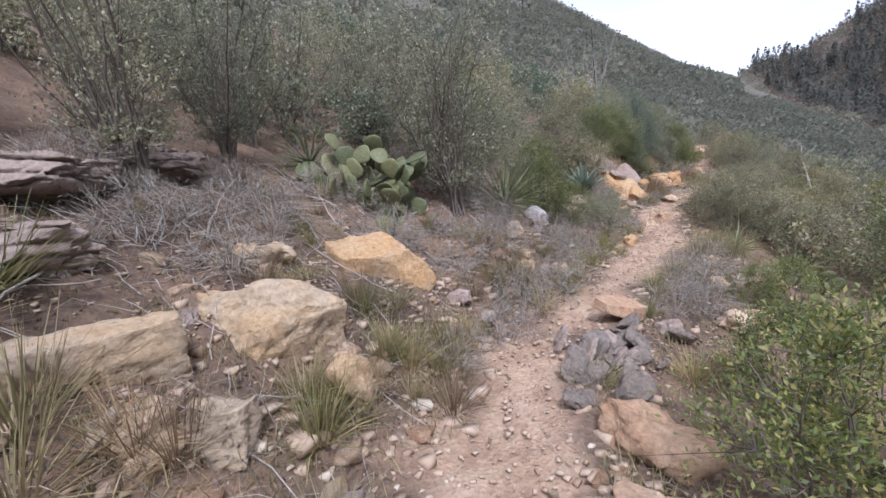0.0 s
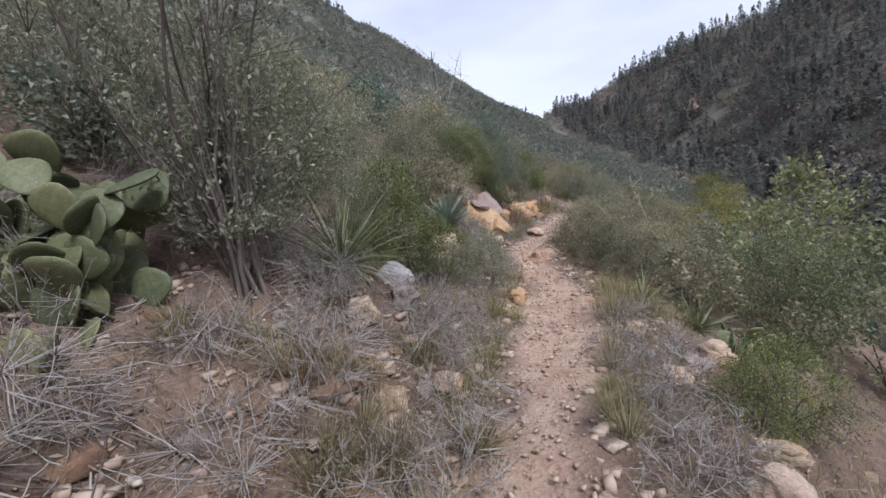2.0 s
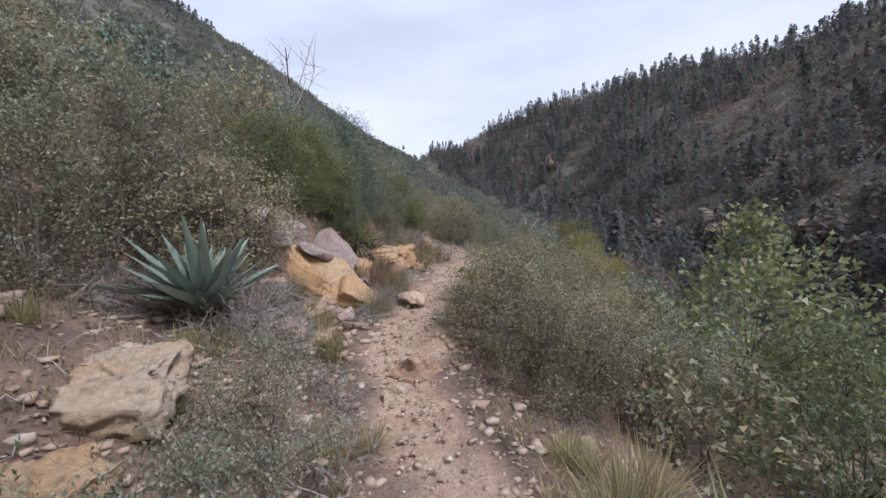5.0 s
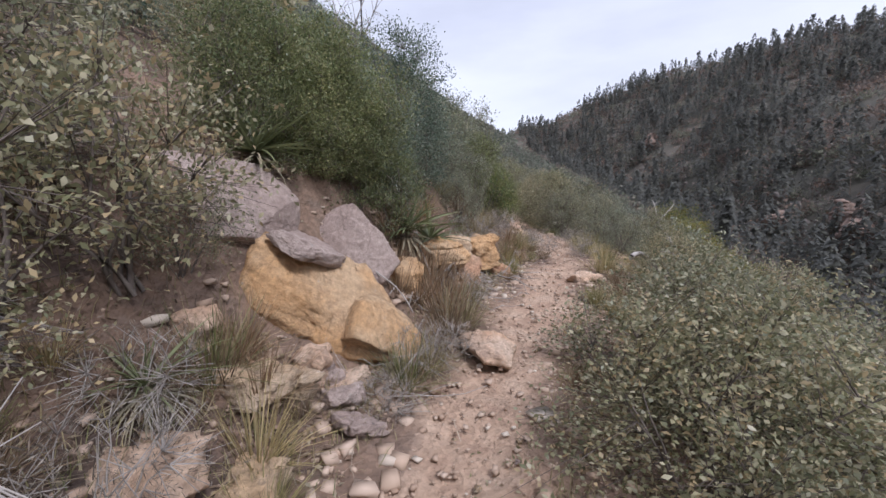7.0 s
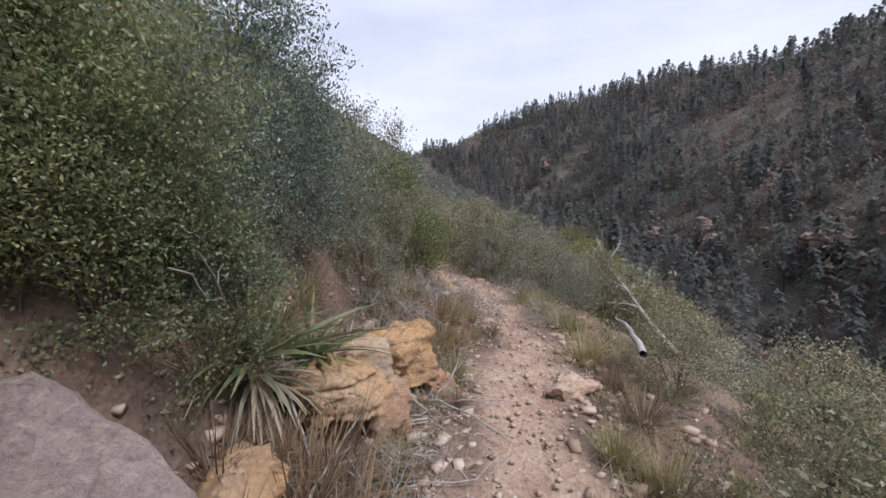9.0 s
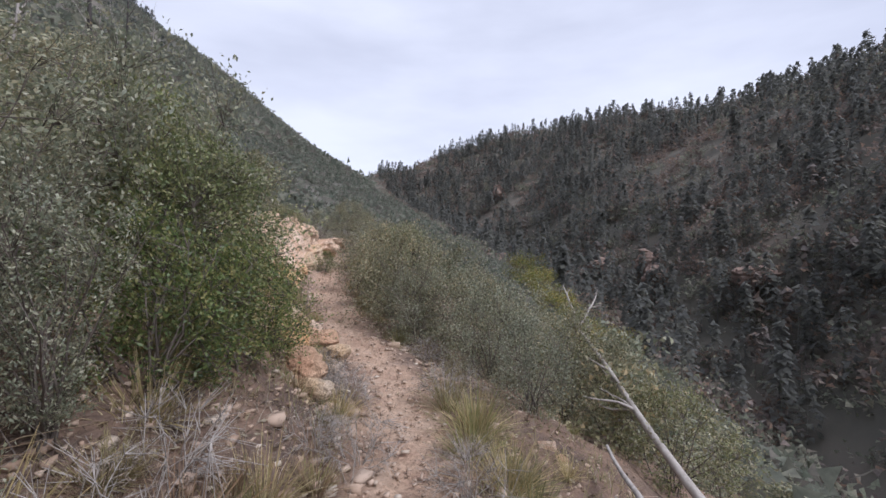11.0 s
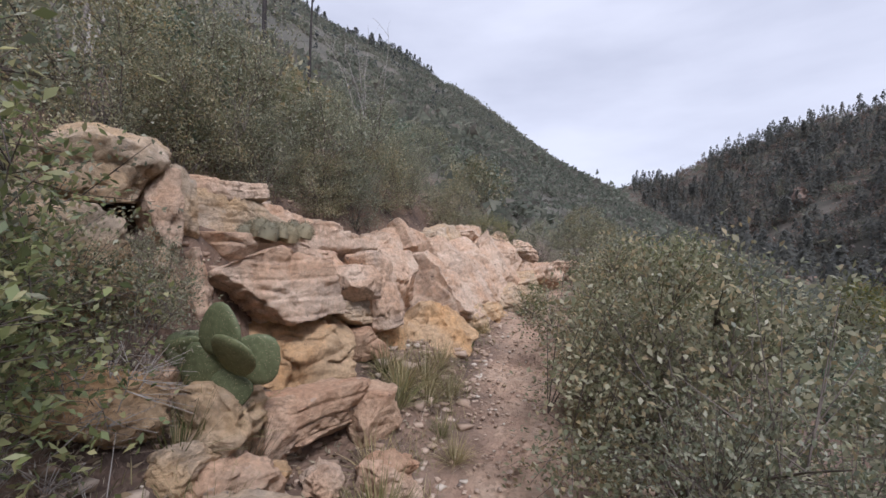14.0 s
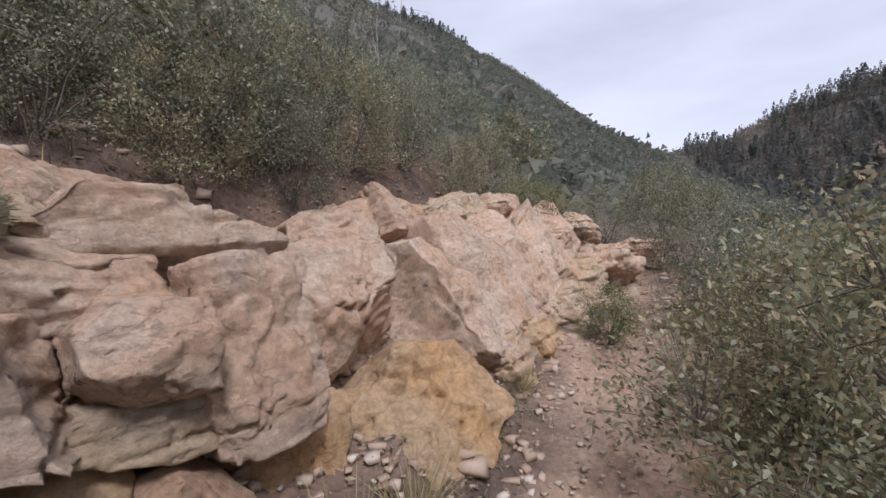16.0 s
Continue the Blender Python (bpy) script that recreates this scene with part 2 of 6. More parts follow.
def cactus_material():
    mat, nodes, links, bsdf = shader("prickly_pear_skin", 0.55)
    coord = nodes.new("ShaderNodeTexCoord").outputs["Object"]
    info = nodes.new("ShaderNodeObjectInfo").outputs["Random"]
    tone = ramp(nodes, [(0.0, (0.09, 0.105, 0.058)), (0.6, (0.14, 0.155, 0.083)), (1.0, (0.21, 0.21, 0.11))])
    links.new(info, tone.inputs[0])
    patch = ramp(nodes, [(0.4, (0.8, 0.8, 0.75)), (0.65, (1.12, 1.1, 1.05))])
    links.new(noise_node(nodes, links, coord, 9, 5), patch.inputs[0])
    colour = mixed(nodes, links, 1.0, tone.outputs[0], patch.outputs[0], "MULTIPLY")
    dots = nodes.new("ShaderNodeTexVoronoi")
    dots.inputs["Scale"].default_value = 26
    links.new(coord, dots.inputs["Vector"])
    mask = ramp(nodes, [(0.16, (1, 1, 1)), (0.22, (0, 0, 0))])
    links.new(dots.outputs["Distance"], mask.inputs[0])
    links.new(mixed(nodes, links, mask.outputs[0], colour, (0.33, 0.28, 0.17)), bsdf.inputs["Base Color"])
    return mat


CACTUS = cactus_material()


def ground_material():
    """Stony soil: pinkish tan where feet go, litter-grey and rusty off the trail, fine gravel all over."""
    mat, nodes, links, bsdf = shader("stony_soil", 0.95)
    coord = nodes.new("ShaderNodeTexCoord").outputs["Object"]
    worn = nodes.new("ShaderNodeAttribute")
    worn.attribute_name = "worn"
    reach = nodes.new("ShaderNodeAttribute")
    reach.attribute_name = "wild"
    path = ramp(nodes, [(0.32, (0.33, 0.22, 0.16)), (0.5, (0.43, 0.305, 0.22)), (0.7, (0.49, 0.37, 0.28))])
    links.new(noise_node(nodes, links, coord, 3.5, 7, 0.65), path.inputs[0])
    wild = ramp(nodes, [(0.30, (0.075, 0.055, 0.046)), (0.45, (0.14, 0.10, 0.08)), (0.58, (0.215, 0.145, 0.105)), (0.72, (0.13, 0.105, 0.09))])
    links.new(noise_node(nodes, links, coord, 2.3, 7, 0.7), wild.inputs[0])
    far = ramp(nodes, [(0.35, (0.10, 0.098, 0.085)), (0.5, (0.125, 0.118, 0.098)), (0.66, (0.155, 0.135, 0.115))])
    links.new(noise_node(nodes, links, coord, 0.05, 8, 0.7), far.inputs[0])
    colour = mixed(nodes, links, worn.outputs["Fac"], wild.outputs[0], path.outputs[0])
    colour = mixed(nodes, links, reach.outputs["Fac"], colour, far.outputs[0])
    cell = nodes.new("ShaderNodeTexVoronoi")
    cell.inputs["Scale"].default_value = 34
    links.new(coord, cell.inputs["Vector"])
    chips = ramp(nodes, [(0.0, (0.72, 0.70, 0.68)), (0.5, (1.0, 0.98, 0.96)), (1.0, (1.28, 1.25, 1.22))])
    links.new(cell.outputs["Color"], chips.inputs[0])
    colour = mixed(nodes, links, 0.75, colour, chips.outputs[0], "MULTIPLY")
    links.new(colour, bsdf.inputs["Base Color"])
    bumped(nodes, links, bsdf, cell.outputs["Distance"], 0.5, 0.02)
    bumped(nodes, links, bsdf, noise_node(nodes, links, coord, 22, 8, 0.75), 0.8, 0.03)
    return mat


SOIL = ground_material()


# ---- lie of the land: trail line, trail height and the canyon around it ----
TRAIL_Y = [-20, 0, 2, 4, 6, 8, 10, 11.4, 13, 15.5, 16.7, 18, 19.5, 21.3, 23, 25, 28, 40, 80]
TRAIL_X = [8.0, 0.4, -0.55, -1.1, -1.1, -0.85, -1.05, -1.35, -1.2, -0.55, -0.25, -0.1, -0.3, -0.85, -1.1, -1.25, -1.3, -2.0, 0]
TRAIL_ZY = [-20, 0, 4, 6, 8, 10, 11.4, 13, 15.5, 17, 19, 21.3, 23, 25, 28, 40, 80, 500]
TRAIL_Z = [0.2, 0.88, 0.98, 1.0, 0.9, 0.95, 1.1, 1.3, 1.45, 1.5, 1.53, 1.62, 1.85, 2.1, 2.45, 4.0, 9.0, 66]
CREST_BEARING = [-180, -90, -12, -2, 1.2, 6, 9, 15, 24, 37, 47, 54, 90, 140, 180]
CREST_REACH = [300, 400, 520, 490, 480, 485, 500, 497, 450, 360, 310, 285, 290, 300, 300]
CREST_HEIGHT = [-30, -40, 60, 66, 72, 77, 92, 108, 114, 97, 88, 89, 85, 40, -30]
_TABLE = np.random.RandomState(7).rand(64, 64)


def lattice(x, y):
    """Smooth value noise, 0 to 1, on a lattice of one metre."""
    i, j = np.floor(x).astype(int), np.floor(y).astype(int)
    u, v = x - i, y - j
    u, v = u * u * (3 - 2 * u), v * v * (3 - 2 * v)
    a, b = _TABLE[i % 64, j % 64], _TABLE[(i + 1) % 64, j % 64]
    c, d = _TABLE[i % 64, (j + 1) % 64], _TABLE[(i + 1) % 64, (j + 1) % 64]
    return (a * (1 - u) + b * u) * (1 - v) + (c * (1 - u) + d * u) * v


def fractal(x, y, octaves=4):
    total, size = 0.0, 1.0
    for n in range(octaves):
        total = total + size * (lattice(x * 2**n + 17.3 * n, y * 2**n + 9.1 * n) - 0.5)
        size *= 0.5
    return total


def softstep(x, a, b):
    t = np.clip((x - a) / (b - a), 0, 1)
    return t * t * (3 - 2 * t)


def ground(x, y):
    """Height of the ground, before its small stones and ruts."""
    x, y = np.asarray(x, float), np.asarray(y, float)
    d = x - np.interp(y, TRAIL_Y, TRAIL_X)
    half = 0.30 + 0.06 * np.sin(y * 1.7)
    z = np.interp(y, TRAIL_ZY, TRAIL_Z)
    z = np.where(y < -20, 0.2 + (y + 20) * 0.05, z)
    z = np.where(y > 500, 66 + (y - 500) * 0.11, z)
    up = np.clip(-d - half, 0, None)
    down = np.clip(d - half, 0, None)
    near = softstep(up, 0, 0.7)
    left = 0.56 * up * near + 0.04 * np.minimum(up, 0.3)
    left = np.where(up > 60, 33.6 + (up - 60) * 0.77, left)
    left = np.where(up > 190, 133.7 - (up - 190) * 0.25, left)
    rocky = softstep(y, 20, 21) * (1 - softstep(y, 26, 28))
    cut = softstep(y, 11, 12.2) * (1 - softstep(y, 15.6, 16.8))
    bank = cut * (0.72 * softstep(up, 0.85, 1.4) - 0.18 * softstep(up, 0.15, 0.6))
    bank = bank + rocky * (0.75 * softstep(up, 1.3, 2.0) - 0.22 * softstep(up, 0.3, 0.9))
    right = -0.28 * np.minimum(down, 1.0) - 0.62 * np.clip(down - 1.0, 0, 62)
    side = np.where(d < 0, left + bank, right)
    # the far wall of the canyon, closing round its head
    bearing = np.degrees(np.arctan2(x, y))
    reach = np.hypot(x, y)
    crest = np.interp(bearing, CREST_BEARING, CREST_REACH)
    high = np.interp(bearing, CREST_BEARING, CREST_HEIGHT)
    wall = high - np.where(reach < crest, 0.52 * (crest - reach), 0.25 * (reach - crest))
    far = np.abs(d)
    rough = 0.20 * fractal(x * 1.3, y * 1.3, 4) * softstep(far, 0.35, 1.2)
    rough = rough + 0.5 * fractal(x * 0.18, y * 0.18, 3) * softstep(far, 2, 8)
    rough = rough + 9.0 * fractal(x * 0.022, y * 0.022, 4) * softstep(far, 15, 70)
    rough = rough + 20.0 * fractal(x * 0.008 + 3, y * 0.008, 3) * softstep(far, 60, 200) * 0.45
    return np.maximum(z + side, wall) + rough


# ---- mesh helpers ----
def np_mesh(name, verts, faces, mat, smooth=False):
    """A mesh from arrays: verts (n, 3), faces (m, 3 or 4)."""
    verts, faces = np.asarray(verts, np.float32), np.asarray(faces, np.int32)
    me = bpy.data.meshes.new(name)
    k = faces.shape[1]
    me.vertices.add(len(verts))
    me.vertices.foreach_set("co", verts.ravel())
    me.loops.add(faces.size)
    me.loops.foreach_set("vertex_index", faces.ravel())
    me.polygons.add(len(faces))
    me.polygons.foreach_set("loop_start", np.arange(0, faces.size, k, dtype=np.int32))
    if smooth:
        me.polygons.foreach_set("use_smooth", np.ones(len(faces), bool))
    me.update(calc_edges=True)
    me.materials.append(mat)
    return me


def thing(name, data, m, label="", category="", group="", kind=""):
    ob = new(name, data)
    ob.matrix_basis = m
    return tagged(ob, label, category, group, kind)


def part(name, data, parent, m=None, label=""):
    ob = new(name, data)
    ob.parent = parent
    if m is not None:
        ob.matrix_basis = m
    return tagged(ob, label)


def spot(x, y, sink=0.0, rz=0.0, rx=0.0, ry=0.0, size=1.0):
    """A pose on the ground at x, y."""
    s = size if isinstance(size, (tuple, list)) else (size, size, size)
    return pose(x, y, float(ground(x, y)) - sink, rx, ry, rz) @ Matrix.Diagonal((*s, 1))


def tubes(lines, sides=5):
    """Tapered tubes along polylines; each line is a list of (point, radius)."""
    verts, faces = [], []
    for line in lines:
        first = len(verts)
        for i, (p, r) in enumerate(line):
            a = line[max(i - 1, 0)][0]
            b = line[min(i + 1, len(line) - 1)][0]
            d = np.subtract(b, a)
            d = d / (np.linalg.norm(d) + 1e-9)
            u = np.cross(d, (0.3, 0.2, 0.93) if abs(d[2]) < 0.8 else (1, 0.1, 0))
            u = u / (np.linalg.norm(u) + 1e-9)
            v = np.cross(d, u)
            for k in range(sides):
                w = 2 * math.pi * k / sides
                verts.append(np.add(p, r * (math.cos(w) * u + math.sin(w) * v)))
        for i in range(len(line) - 1):
            for k in range(sides):
                a, b = first + i * sides + k, first + i * sides + (k + 1) % sides
                faces.append((a, b, b + sides, a + sides))
    return np.array(verts), np.array(faces)


def leaves(rng, centres, out, length, width, droop=0.2, curl=0.25, simple=False):
    """Folded leaf blades, four corners each (three where simple), about the given centres, facing roughly outwards."""
    n = len(centres)
    axis = rng.normal(size=(n, 3)) * 0.8 + out
    axis[:, 2] += 0.15 - droop
    axis /= np.linalg.norm(axis, axis=1, keepdims=True) + 1e-9
    side = np.cross(axis, rng.normal(size=(n, 3)) + (0, 0, 1.2))
    side /= np.linalg.norm(side, axis=1, keepdims=True) + 1e-9
    lift = np.cross(side, axis)
    ln = (length * rng.uniform(0.6, 1.25, (n, 1)))
    wd = (width * rng.uniform(0.7, 1.2, (n, 1)))
    base = centres - axis * ln * 0.5
    tip = centres + axis * ln * 0.5
    a = centres + side * wd * 0.5 + lift * wd * curl
    b = centres - side * wd * 0.5 + lift * wd * curl
    if simple:
        return np.stack([base, a + (a - centres) * 0.6, tip], 1).reshape(-1, 3), np.arange(3 * n).reshape(-1, 3)
    verts = np.stack([base, a, tip, b], 1).reshape(-1, 3)
    faces = np.arange(4 * n).reshape(-1, 4)
    return verts, faces


def crooked(rng, start, direction, length, steps, wobble, r0, r1, rise=0.0):
    """One crooked stem as points with radii."""
    p, d = np.array(start, float), np.array(direction, float)
    line = [(p.copy(), r0)]
    for i in range(steps):
        d = d + rng.normal(size=3) * wobble + (0, 0, rise)
        d /= np.linalg.norm(d)
        p = p + d * length / steps
        line.append((p.copy(), r0 + (r1 - r0) * (i + 1) / steps))
    return line


def shrub_meshes(seed, height, spread, stems, twigs, per_twig, leaf, leaf_mat, bark, open_base=0.25, thin=0.5, upright=0.0, stout=1.0, ragged=0.3):
    """Trunk (all its stems) and crown of one shrub whose base is at the origin; spread is its half width."""
    rng = np.random.RandomState(seed)
    lines, fine, nodes_at = [], [], []
    for s in range(stems):
        w = rng.uniform(0, 2 * math.pi)
        lean = rng.uniform(0.05, 1.0) * spread / height * (0.85 - 0.3 * upright)
        d = np.array([math.cos(w) * lean, math.sin(w) * lean, 1.0])
        d /= np.linalg.norm(d)
        reach = height * rng.uniform(0.6, 0.95) * (1 + 0.2 * lean)
        base = (rng.normal() * 0.06 * spread, rng.normal() * 0.06 * spread, -0.06)
        line = crooked(rng, base, d, reach, 8, 0.13, (0.006 * height + 0.004) * stout, 0.002)
        lines.append(line)
        nodes_at += [q for q, _ in line[2:]]
    nodes_at = np.array(nodes_at)
    # ends of twigs, in a lumpy dome (or a fan of rods, for upright kinds)
    ends = []
    lump = rng.uniform(0, 6.28, 6)
    while len(ends) < twigs:
        w, u = rng.uniform(0, 2 * math.pi), rng.uniform(0, 1)
        bulge = 1 + ragged * (0.6 * math.sin(2 * w + lump[0]) * math.cos(3 * u + lump[1]) + 0.6 * math.sin(5 * w + lump[2] + 4 * u) + 0.5 * rng.normal() * 0.5)
        r = rng.uniform(0.25, 1.0) ** 0.6 * bulge
        flare = (0.35 + 0.65 * u) if upright else math.sqrt(max(0.0, 1 - max(0.0, u - 0.25) ** 2 / 0.5625)) * (0.75 + 0.25 * min(1, u / 0.25))
        p = np.array([math.cos(w) * r * spread * flare, math.sin(w) * r * spread * flare, height * (open_base * 0.6 + (1 - open_base * 0.6) * u * (0.8 + 0.2 * bulge))])
        ends.append(p)
    spots_at, dirs = [], []
    for p in ends:
        near = nodes_at[np.argmin(np.linalg.norm(nodes_at - p + (0, 0, 0.12 * height), axis=1))]
        d = p - near
        ln = np.linalg.norm(d) + 1e-6
        twig = crooked(rng, near, d / ln, ln, 1, 0.12, 0.0035 * stout, 0.0012)
        fine.append(twig)
        t = rng.uniform(0.3, 1.05, per_twig)
        c = near + (p - near) * t[:, None] + rng.normal(size=(per_twig, 3)) * (0.055 * spread + 0.012) * (1 if not upright else 0.7)
        spots_at.append(c)
        dirs.append(np.repeat((d / ln)[None] + (0, 0, 0.3), per_twig, 0))
    v, f = leaves(rng, np.concatenate(spots_at), np.concatenate(dirs) * 0.8, leaf, leaf * thin, simple=per_twig < 26 and thin > 0.2)
    sv, sf = tubes(lines, 4)
    root = [(len(sv), 36 * k, 36 * k + 1, 36 * k + 2) for k in range(stems)]
    sv, sf = np.concatenate([sv, [(0, 0, -0.09)]]), np.concatenate([sf, root])
    return np_mesh("trunk", sv, sf, bark, True), np_mesh("crown", v, f, leaf_mat), np_mesh("brushwood", *tubes(fine, 3), bark, True)


def shrub(name, meshes, m, label, group="", category="shrub"):
    ob = thing(name, None, m, label, category, group)
    part("trunk", meshes[0], ob)
    tagged(part("crown", meshes[1], ob), kind="stuff")
    tagged(part("brushwood", meshes[2], ob), kind="stuff")
    return ob


def blades_mesh(name, seed, count, length, width, mat, spread=0.5, droop=0.6, base=0.05, steps=4, low=0.1, stiff=0.0):
    """Tapered blades from one root: grass tufts, sotols and yuccas."""
    rng = np.random.RandomState(seed)
    verts, faces = [], []
    for n in range(count):
        w = rng.uniform(0, 2 * math.pi)
        up = rng.uniform(low, 1.0)
        d = np.array([math.cos(w) * spread * (1.3 - up), math.sin(w) * spread * (1.3 - up), up + 0.15])
        d /= np.linalg.norm(d)
        side = np.cross(d, (0, 0, 1.0)) + rng.normal(size=3) * 0.15
        side /= np.linalg.norm(side)
        p = np.array([math.cos(w), math.sin(w), 0]) * base * rng.uniform(0, 1) + (0, 0, -0.02)
        ln = length * rng.uniform(0.55, 1.1)
        first = len(verts)
        for i in range(steps + 1):
            t = i / steps
            half = width * 0.5 * (1 - t**1.6) * (0.75 + 0.5 * min(1, 4 * t)) + 0.0006
            lift = np.cross(side, d) * half * stiff
            verts += [p - side * half + lift, p + side * half + lift]
            d = d + (rng.normal() * 0.03, rng.normal() * 0.03, -droop * t * (1.1 - up) * 0.7)
            d /= np.linalg.norm(d)
            p = p + d * ln / steps
        for i in range(steps):
            a = first + 2 * i
            faces.append((a, a + 1, a + 3, a + 2))
    return np_mesh(name, verts, faces, mat)


def cube_grid(n):
    """A cube from -1 to 1, each side cut into n by n."""
    index, verts, faces = {}, [], []

    def at(p):
        key = tuple(round(c * n) for c in p)
        if key not in index:
            index[key] = len(verts)
            verts.append(p)
        return index[key]

    steps = [2 * i / n - 1 for i in range(n + 1)]
    for axis in range(3):
        for sign in (-1, 1):
            for i in range(n):
                for j in range(n):
                    quad = []
                    for a, b in ((i, j), (i + 1, j), (i + 1, j + 1), (i, j + 1)):
                        p = [0, 0, 0]
                        p[axis], p[(axis + 1) % 3], p[(axis + 2) % 3] = sign, steps[a], steps[b]
                        quad.append(at(tuple(p)))
                    faces.append(quad if sign > 0 else quad[::-1])
    return np.array(verts, float), np.array(faces)


CUBES = {n: cube_grid(n) for n in (1, 3, 5, 12, 24, 40)}
_TABLE3 = np.random.RandomState(9).rand(32, 32, 32)


def noise3(p):
    """Smooth value noise in space, -1 to 1."""
    i = np.floor(p).astype(int)
    u = p - i
    u = u * u * (3 - 2 * u)
    total = 0.0
    for a in (0, 1):
        for b in (0, 1):
            for c in (0, 1):
                w = (u[:, 0] if a else 1 - u[:, 0]) * (u[:, 1] if b else 1 - u[:, 1]) * (u[:, 2] if c else 1 - u[:, 2])
                total = total + w * _TABLE3[(i[:, 0] + a) % 32, (i[:, 1] + b) % 32, (i[:, 2] + c) % 32]
    return 2 * total - 1


def rock_mesh(name, seed, mat, detail=12, blocky=0.6, cuts=6, rough=0.10, layers=0.0, scale=(1, 1, 1), fine=1.0, chip=1.0, beds=6.5):
    """A stone about its centre, half a metre to each side before scale: split by random planes, spalled, cracked and bedded."""
    rng = np.random.RandomState(seed)
    v, f = CUBES[detail]
    ball = v / np.linalg.norm(v, axis=1, keepdims=True) * 1.22
    v = v * blocky + ball * (1 - blocky)
    for _ in range(cuts * 2):
        n = rng.normal(size=3)
        n /= np.linalg.norm(n)
        over = v @ n - rng.uniform(0.80, 1.08)
        v = v - np.clip(over, 0, None)[:, None] * n
    v = v * 0.5 * np.array(scale)
    size = float(np.mean(scale))
    off = rng.uniform(3, 28, 3)
    q = v / size * 1.7 + off
    out = v / (np.linalg.norm(v, axis=1, keepdims=True) + 1e-6)
    move = np.zeros_like(v)
    for k, gain in ((1.0, 0.42), (2.3, 0.26), (5.1, 0.15 * fine), (11.0, 0.10 * fine), (23.0, 0.06 * fine))[: 2 if detail < 12 else 4 if detail < 24 else 5]:
        move = move + gain * np.stack([noise3(q * k + c) for c in (0.0, 9.7, 21.3)], 1)
    if detail >= 12:
        s = 2.6 * (noise3(q * 1.4 + 5) + 0.5 * noise3(q * 3.1 + 2))
        terrace = np.floor(s) + softstep(s - np.floor(s), 0.72, 1.0)
        split = 1 - softstep(np.abs(noise3(q * 1.25 + 13) + 0.35 * noise3(q * 4.3 + 4)), 0.0, 0.07)
        move = move + out * (0.42 * terrace - 0.75 * split)[:, None] * chip
    v = v + move * rough * size
    if layers:
        h = (v[:, 2] + 0.07 * size * noise3(q * 0.9 + 3)) / size * beds + off[0]
        b = np.floor(h).astype(int)
        edge = np.minimum(h - b, b + 1 - h)
        push = 1.1 * (_TABLE3[b % 32, 3, 5] - 0.5) * 2 - 1.3 * (1 - softstep(edge, 0.0, 0.16))
        flat = v * (1, 1, 0)
        v = v + flat / (np.linalg.norm(flat, axis=1, keepdims=True) + 0.05) * (layers * size * push)[:, None]
    return np_mesh(name, v, f, mat, detail >= 12)


# ---- the ground: one sheet from the trail out to the far ridges ----
def spread_lines(fine_from, fine_to, step, out_to_low, out_to_high, growth):
    mid = list(np.arange(fine_from, fine_to, step))
    low, high, s = [], [], step
    p = fine_from
    while p > out_to_low:
        s = min(s * growth, 13.0 if p > -500 else 120.0)
        p -= s
        low.append(p)
    p, s = mid[-1], step
    while p < out_to_high:
        s = min(s * growth, 13.0 if p < 700 else 26.0)
        p += s
        high.append(p)
    return np.array(low[::-1] + mid + high)


def build_ground():
    xs = spread_lines(-3.4, 0.9, 0.07, -1500, 1500, 1.11)
    ys = spread_lines(0.0, 27.0, 0.075, -1200, 1600, 1.11)
    gx, gy = np.meshgrid(xs, ys)
    gz = ground(gx, gy)
    d = gx - np.interp(gy, TRAIL_Y, TRAIL_X)
    near = 1 - softstep(np.abs(d), 4, 8)
    gz = gz + near * (0.030 * fractal(gx * 5.0, gy * 5.0, 3) + 0.022 * (lattice(gx * 14, gy * 14) - 0.5))
    gz = gz - 0.03 * (1 - softstep(np.abs(d), 0.1, 0.45)) * near
    verts = np.stack([gx, gy, gz], -1).reshape(-1, 3)
    ny, nx = gx.shape
    i = (np.arange(ny - 1)[:, None] * nx + np.arange(nx - 1)[None]).ravel()
    me = np_mesh("ground", verts, np.stack([i, i + 1, i + nx + 1, i + nx], 1), SOIL, True)
    edge = np.abs(d) + 0.5 * fractal(gx * 1.6, gy * 1.6, 4)
    worn = (1 - softstep(edge, 0.14, 0.48)) * (1 - softstep(gy, 27, 30))
    bare = softstep(fractal(gx * 0.8 + 5, gy * 0.8, 3), 0.05, 0.35) * 0.22
    wild = np.maximum(softstep(np.abs(d), 7, 25), softstep(gy, 28, 36))
    for key, values in (("worn", np.maximum(worn, bare)), ("wild", wild)):
        layer = me.attributes.new(key, "FLOAT", "POINT")
        layer.data.foreach_set("value", values.ravel().astype(np.float32))
    return tagged(new("ground", me), "stony tan hillside soil with a worn footpath", "ground", "", "structure")


build_ground()


# ---- the far woods and brush ----
def scatter(rng, count, xr, yr, keep):
    x, y = rng.uniform(*xr, count), rng.uniform(*yr, count)
    ok = keep(x, y)
    x, y = x[ok], y[ok]
    return np.stack([x, y, ground(x, y)], 1)


